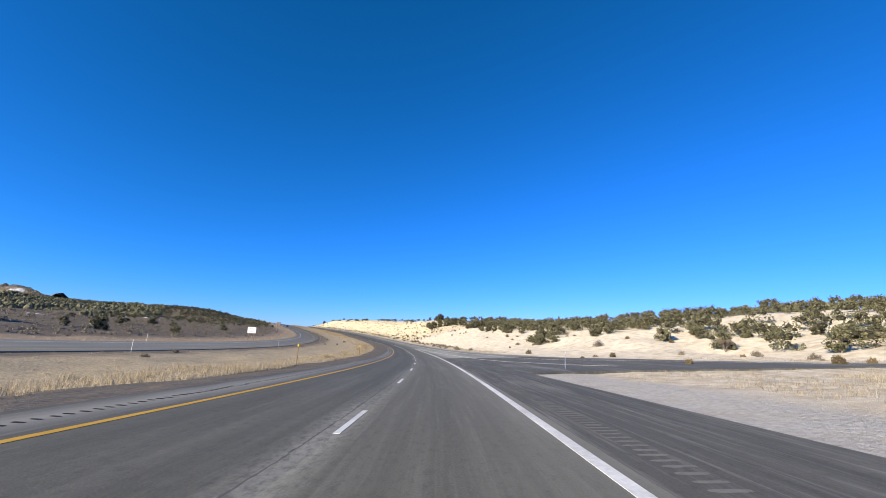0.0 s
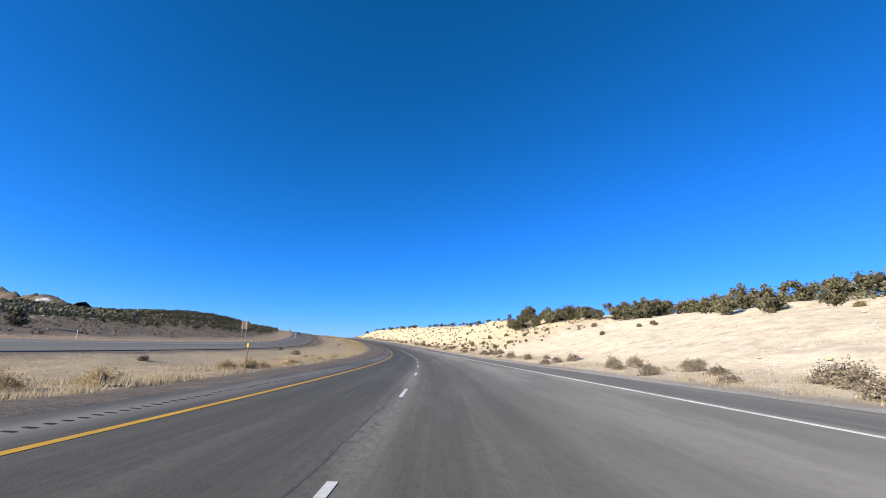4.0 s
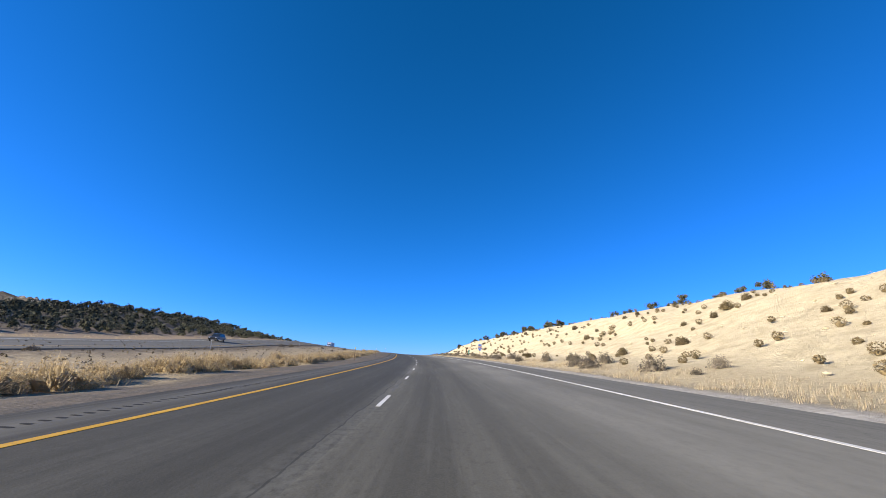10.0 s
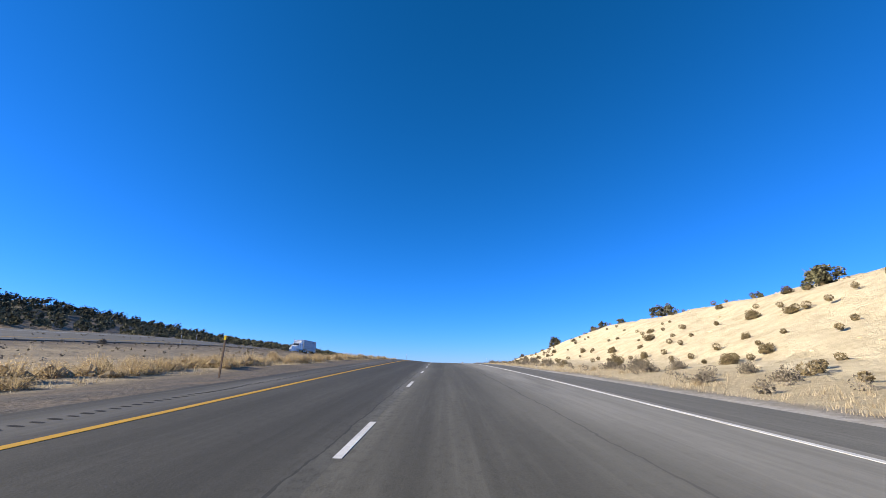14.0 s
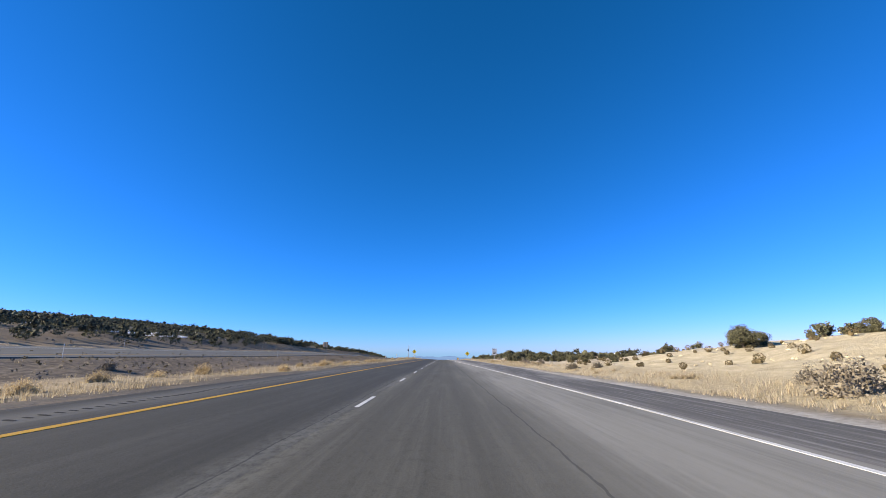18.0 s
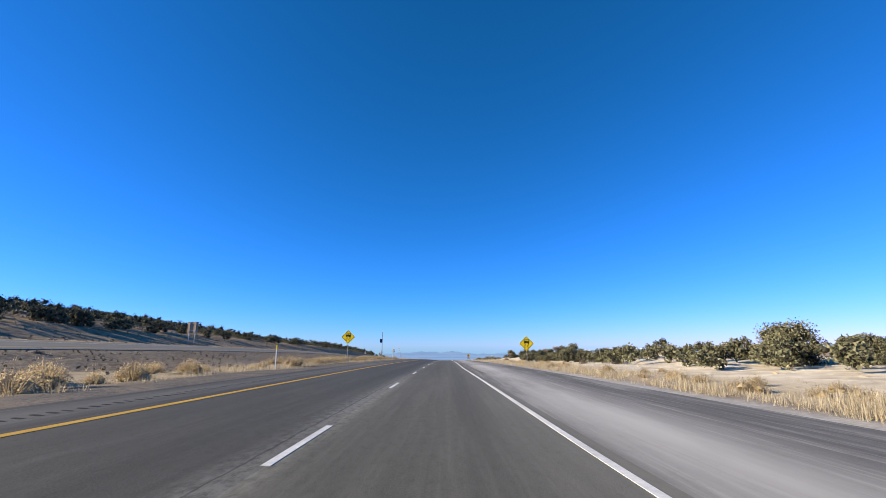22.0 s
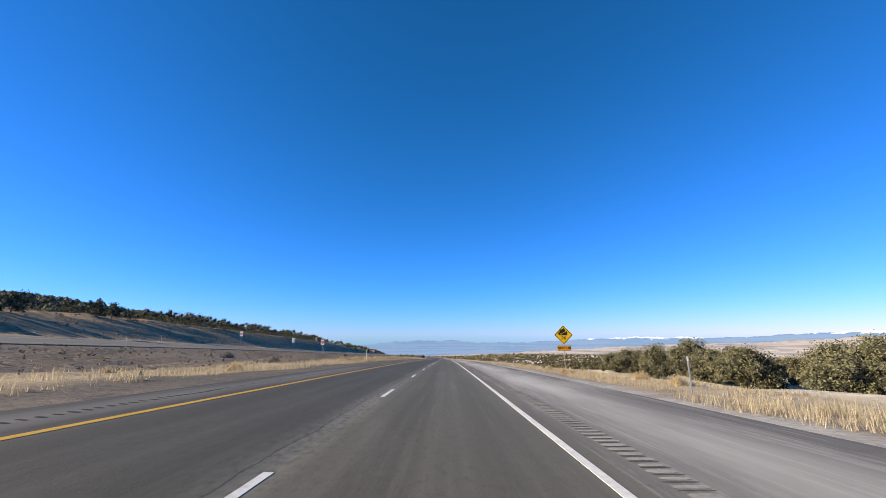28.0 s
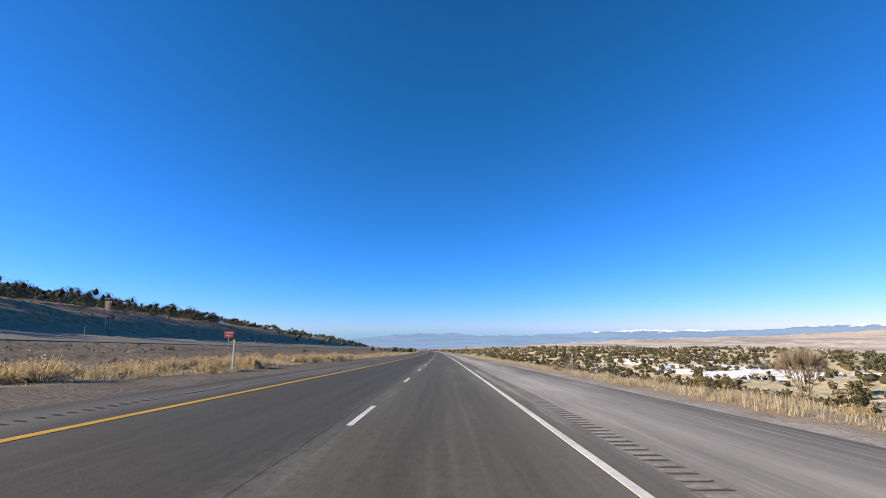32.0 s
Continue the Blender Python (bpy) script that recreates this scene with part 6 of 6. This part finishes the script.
def delineator(kind):
    ob = tagged(new("delineator_post"), "weathered wooden marker post with yellow reflector" if kind == "wood" else "thin pale marker post with white reflector", "marker post", "marker posts along the road")
    if kind == "wood":
        part("post", boxes(fresh(), (0.07, 0.06, 2.0), (0, 0, 0.7), bevel=0.008), MAT["wood"], ob)
        part("reflector", boxes(fresh(), (0.1, 0.02, 0.19), (0, -0.042, 1.6), bevel=0.004), MAT["signyellow"], ob, "yellow reflector")
    elif kind == "capped":
        ob["label"] = "thin white marker post with yellow top"
        part("post", boxes(fresh(), (0.07, 0.035, 2.0), (0, 0, 0.6), bevel=0.006), MAT["signwhite"], ob)
        part("cap", boxes(fresh(), (0.085, 0.05, 0.3), (0, 0, 1.5), bevel=0.006), MAT["signyellow"], ob, "yellow reflective cap")
    else:
        part("post", boxes(fresh(), (0.055, 0.03, 1.75), (0, 0, 0.55), bevel=0.006), MAT["steel"], ob)
        part("reflector", boxes(fresh(), (0.06, 0.015, 0.14), (0, -0.022, 1.3), bevel=0.004), MAT["signwhite"], ob, "white reflector")
    return ob


WOODEN, PALE, CAPPED = delineator("wood"), delineator("pale"), delineator("capped")


def stand(kind, s, u, lean=0.0):
    p = ground_at([s], [u])[0]
    return copy_thing(kind, pose(*p, rng.uniform(-2, 2), lean + rng.uniform(-2, 2), yaw_at(s)))


def settle(kind, s, u):
    kind.matrix_basis = pose(*ground_at([s], [u])[0], 0, 0, yaw_at(s))


settle(WOODEN, 35.6, -11.0)
settle(PALE, 33.5, 10.4)
settle(CAPPED, 1390, -11.8)
for s, u in ((60, -9.2), (165, -10.0), (343.5, -9.4), (408.5, -9.5), (439.2, -9.3), (509.2, -9.3), (607, -9.3)):
    stand(WOODEN, s, u)
for s, u in ((734, -11.6), (800, -11.6), (870, -12.4), (1048, -12.0), (1150, -11.8), (1270, -11.8)):
    stand(CAPPED, s, u)
for s, u in ((100, -12.4), (132, -12.6), (197, -13.0), (230, -13.6), (295, -13.8), (330, -13.8), (609, 12.4), (745, 13.0), (866, 10.2), (1000, 9.6), (1156, 9.0), (1280, 9.0), (128, 15.2), (136, 15.0), (112, 16.5)):
    stand(PALE, s, u)
for k in range(22):
    s = -10 + 62 * k
    stand(PALE, s, float(opp_mid(s)) + OPP_HALF + 1.3)
    stand(PALE, s + 30, float(opp_mid(s + 30)) - OPP_HALF - 1.2)


def mast():
    ob = thing("weather_mast", 936, -24.8, "tall wooden pole with solar panel and camera", "pole")
    part("pole", rod(fresh(), (0, 0, -0.6), (0, 0, 9.8), 0.13, 0.09, 12), MAT["wood"], ob)
    arm = part("bracket", boxes(fresh(), (0.5, 0.08, 0.08), (0.2, 0, 9.6), bevel=0.01), MAT["steel"], ob)
    part("camera", rod(boxes(fresh(), (0.2, 0.34, 0.2), (0.42, -0.1, 9.5), bevel=0.03), (0.42, -0.27, 9.5), (0.42, -0.36, 9.5), 0.07, 0.06, 10), MAT["signwhite"], arm, "white camera housing")
    bm = fresh()
    boxes(bm, (1.0, 0.05, 1.5), (0, 0, 0), bevel=0.01)
    bmesh.ops.transform(bm, matrix=Matrix.Translation((-0.35, -0.2, 6.4)) @ Matrix.Rotation(radians(-28), 4, "X") @ Matrix.Rotation(radians(25), 4, "Z"), verts=bm.verts)
    solar = part("solar_panel", bm, MAT["solar"], ob, "dark blue solar panel")
    bm = fresh()
    strip(bm, [(-0.5, -0.75), (0.5, -0.75), (0.5, 0.75), (-0.5, 0.75), (-0.5, -0.75)], 0.06, -0.04, 0.04)
    bmesh.ops.transform(bm, matrix=Matrix.Translation((-0.35, -0.2, 6.4)) @ Matrix.Rotation(radians(-28), 4, "X") @ Matrix.Rotation(radians(25), 4, "Z"), verts=bm.verts)
    part("frame", bm, MAT["steel"], solar)
    part("cabinet", boxes(fresh(), (0.42, 0.3, 1.0), (-0.33, -0.1, 2.0), bevel=0.02), MAT["signwhite"], ob, "pale metal cabinet")
    part("meter_box", boxes(fresh(), (0.2, 0.18, 0.36), (0.22, -0.08, 2.2), bevel=0.02), MAT["signwhite"], ob)


MAT["solar"] = speckled("solar_cells", (0.02, 0.03, 0.06), (0.05, 0.07, 0.11), 10.0, 2.0, 0.3, 0.5)
mast()


# ---- vehicles on the far carriageway ----
MAT["carpaint"] = speckled("dark_car_paint", (0.02, 0.022, 0.026), (0.035, 0.037, 0.042), 5.0, 1.0, 0.3, 0.5)
MAT["whitepaint"] = speckled("white_truck_paint", (0.58, 0.59, 0.60), (0.76, 0.77, 0.78), 3.0, 0.5, 0.35, 0.5)
MAT["rubber"] = speckled("tyre_rubber", (0.012, 0.012, 0.012), (0.03, 0.03, 0.03), 12.0, 2.0)
MAT["chrome"] = speckled("chrome", (0.55, 0.56, 0.58), (0.75, 0.76, 0.78), 4.0, 1.0, 0.18, 0.5, 1.0)
MAT["aluminium"] = speckled("ribbed_aluminium", (0.40, 0.41, 0.42), (0.62, 0.63, 0.64), 3.0, 0.6, 0.45, 0.5, 0.7)
MAT["glass"] = speckled("dark_glass", (0.015, 0.02, 0.024), (0.03, 0.035, 0.04), 3.0, 0.5, 0.08, 0.6)
MAT["lamp"] = speckled("headlamp", (0.7, 0.7, 0.68), (0.85, 0.85, 0.82), 3.0, 0.5, 0.15, 0.6)


def wheel(parent, x, y, r, w):
    bm = fresh()
    bmesh.ops.create_cone(bm, cap_ends=True, segments=24, radius1=r, radius2=r, depth=w, matrix=Matrix.Translation((x, y, r)) @ Matrix.Rotation(radians(90), 4, "Y"))
    bmesh.ops.bevel(bm, geom=[e for e in bm.edges if abs(e.calc_length() - 2 * r * math.sin(math.pi / 24)) < 1e-3], offset=r * 0.12, segments=2, affect="EDGES")
    tyre = part("wheel", bm, MAT["rubber"], parent)
    bm = fresh()
    bmesh.ops.create_cone(bm, cap_ends=True, segments=20, radius1=r * 0.6, radius2=r * 0.5, depth=w + 0.04, matrix=Matrix.Translation((x, y, r)) @ Matrix.Rotation(radians(90), 4, "Y"))
    part("rim", bm, MAT["chrome"], tyre)


def lofted(profile, width, pinch):
    """A body from a side profile (y, z); pinch(z) narrows it with height."""
    bm = fresh()
    left = [bm.verts.new((-width / 2 * pinch(z), y, z)) for y, z in profile]
    right = [bm.verts.new((width / 2 * pinch(z), y, z)) for y, z in profile]
    n = len(profile)
    bm.faces.new(left)
    bm.faces.new(right[::-1])
    for i in range(n):
        bm.faces.new((left[i], right[i], right[(i + 1) % n], left[(i + 1) % n]))
    bmesh.ops.recalc_face_normals(bm, faces=bm.faces)
    bmesh.ops.bevel(bm, geom=list(bm.edges), offset=0.05, segments=2, affect="EDGES")
    return bm


def car():
    """A dark car that comes the other way; its front faces back along the road."""
    ob = thing("car", 449, float(opp_mid(449)) - 1.9, "dark grey car on the far carriageway", "car", on_road=opp_z)
    body = [(-2.3, 0.35), (-2.35, 0.7), (-2.2, 0.85), (-1.2, 1.0), (2.1, 1.02), (2.3, 0.9), (2.35, 0.4)]
    part("body", lofted(body, 1.85, lambda z: 1.0), MAT["carpaint"], ob)
    part("cabin", lofted([(-1.25, 0.98), (-0.5, 1.6), (0.3, 1.68), (1.7, 1.62), (2.2, 1.0)], 1.7, lambda z: 1.0 - 0.22 * max(0, z - 1.0)), MAT["glass"], ob, "dark windows")
    part("roof", lofted([(-0.5, 1.62), (0.3, 1.72), (1.7, 1.66), (1.7, 1.6), (-0.4, 1.58)], 1.42, lambda z: 1.0), MAT["carpaint"], ob)
    for x in (-0.85, 0.85):
        for y in (-1.45, 1.45):
            wheel(ob, x, y, 0.36, 0.24)
    for x in (-0.65, 0.65):
        part("headlight", boxes(fresh(), (0.36, 0.1, 0.16), (x, -2.28, 0.72), bevel=0.03), MAT["lamp"], ob)
    part("bumper", boxes(fresh(), (1.8, 0.14, 0.2), (0, -2.34, 0.46), bevel=0.04), MAT["black"], ob)


def truck():
    """A white conventional tractor with a ribbed, vented livestock trailer."""
    ob = thing("semi_truck", 624.5, float(opp_mid(632)) - 1.9, "white semi truck with ribbed aluminium livestock trailer", "truck", on_road=opp_z)
    part("hood", lofted([(-3.2, 0.75), (-3.25, 1.75), (-3.1, 1.9), (-1.2, 2.15), (-1.2, 0.75)], 1.7, lambda z: 1.0), MAT["whitepaint"], ob)
    part("grille", boxes(fresh(), (1.0, 0.08, 1.0), (0, -3.26, 1.32), bevel=0.03), MAT["chrome"], ob, "chrome grille")
    part("bumper", boxes(fresh(), (2.4, 0.24, 0.45), (0, -3.5, 0.6), bevel=0.06), MAT["chrome"], ob, "chrome bumper")
    for x in (-1.05, 1.05):
        part("fender", lofted([(-3.2, 0.7), (-3.1, 1.3), (-2.6, 1.45), (-1.9, 1.3), (-1.5, 0.8), (-1.7, 0.75), (-2.1, 1.15), (-2.7, 1.2), (-2.95, 0.8)], 0.42, lambda z: 1.0), MAT["whitepaint"], ob).location.x = x
        part("headlight", boxes(fresh(), (0.26, 0.12, 0.2), (x * 0.98, -3.3, 1.25), bevel=0.04), MAT["lamp"], ob)
        part("exhaust_stack", rod(fresh(), (x * 1.08, 0.25, 1.0), (x * 1.08, 0.25, 4.1), 0.08, 0.08, 12), MAT["chrome"], ob, "chrome stack")
        part("fuel_tank", rod(fresh(), (x, -0.9, 0.75), (x, 0.7, 0.75), 0.33, 0.33, 16), MAT["chrome"], ob)
        part("mirror", boxes(fresh(), (0.12, 0.1, 0.5), (x * 1.25, -0.9, 2.4), bevel=0.02), MAT["chrome"], ob)
    cab = part("cab", lofted([(-1.2, 0.8), (-1.2, 2.1), (-0.95, 2.85), (0.2, 3.0), (0.2, 0.8)], 2.1, lambda z: 1.0 - 0.06 * max(0, z - 2.1)), MAT["whitepaint"], ob)
    part("windscreen", lofted([(-1.225, 2.12), (-1.0, 2.72), (-0.96, 2.72), (-1.15, 2.12)], 1.8, lambda z: 1.0), MAT["glass"], cab)
    for x in (-1.06, 1.06):
        part("side_window", boxes(fresh(), (0.03, 0.7, 0.6), (x, -0.5, 2.35), bevel=0.01), MAT["glass"], cab)
    part("sleeper", lofted([(0.25, 0.8), (0.25, 3.3), (0.6, 3.65), (1.9, 3.65), (1.9, 0.8)], 2.35, lambda z: 1.0), MAT["whitepaint"], ob)
    part("sleeper_window", boxes(fresh(), (2.4, 0.4, 0.4), (0, 1.2, 2.5), bevel=0.02), MAT["glass"], ob)
    part("chassis", boxes(fresh(), (0.9, 7.2, 0.3), (0, 0.6, 0.85), bevel=0.02), MAT["black"], ob)
    for x in (-1.02, 1.02):
        for y in (-2.4, 3.0, 4.25):
            wheel(ob, x, y, 0.52, 0.3 if y < 0 else 0.55)
    box = part("trailer_body", lofted([(2.5, 1.3), (2.5, 4.0), (15.8, 4.0), (15.8, 0.75), (14.9, 0.75), (14.9, 0.75), (6.2, 0.75), (5.6, 1.3)], 2.5, lambda z: 1.0), MAT["aluminium"], ob, "dull ribbed aluminium sides")
    for side in (-1.26, 1.26):
        for k in range(44):
            y = 2.65 + 0.3 * k
            low = 1.35 if y < 5.9 else 0.8
            part("rib", boxes(fresh(), (0.05, 0.07, 3.95 - low), (side, y, (3.95 + low) / 2)), MAT["aluminium"], box)
        for row, z in enumerate((1.5, 2.1, 2.7, 3.3, 3.75)):
            bm = fresh()
            for k in range(43):
                y = 2.8 + 0.3 * k
                if z > 1.4 and (k * 7 + row * 3) % 5 < 3:
                    boxes(bm, (0.012, 0.17, 0.1), (side, y, z))
            part("vent_row", bm, MAT["black"], box)
    for x in (-0.98, 0.98):
        for y in (13.2, 14.4):
            wheel(ob, x, y, 0.5, 0.5)


car()
truck()
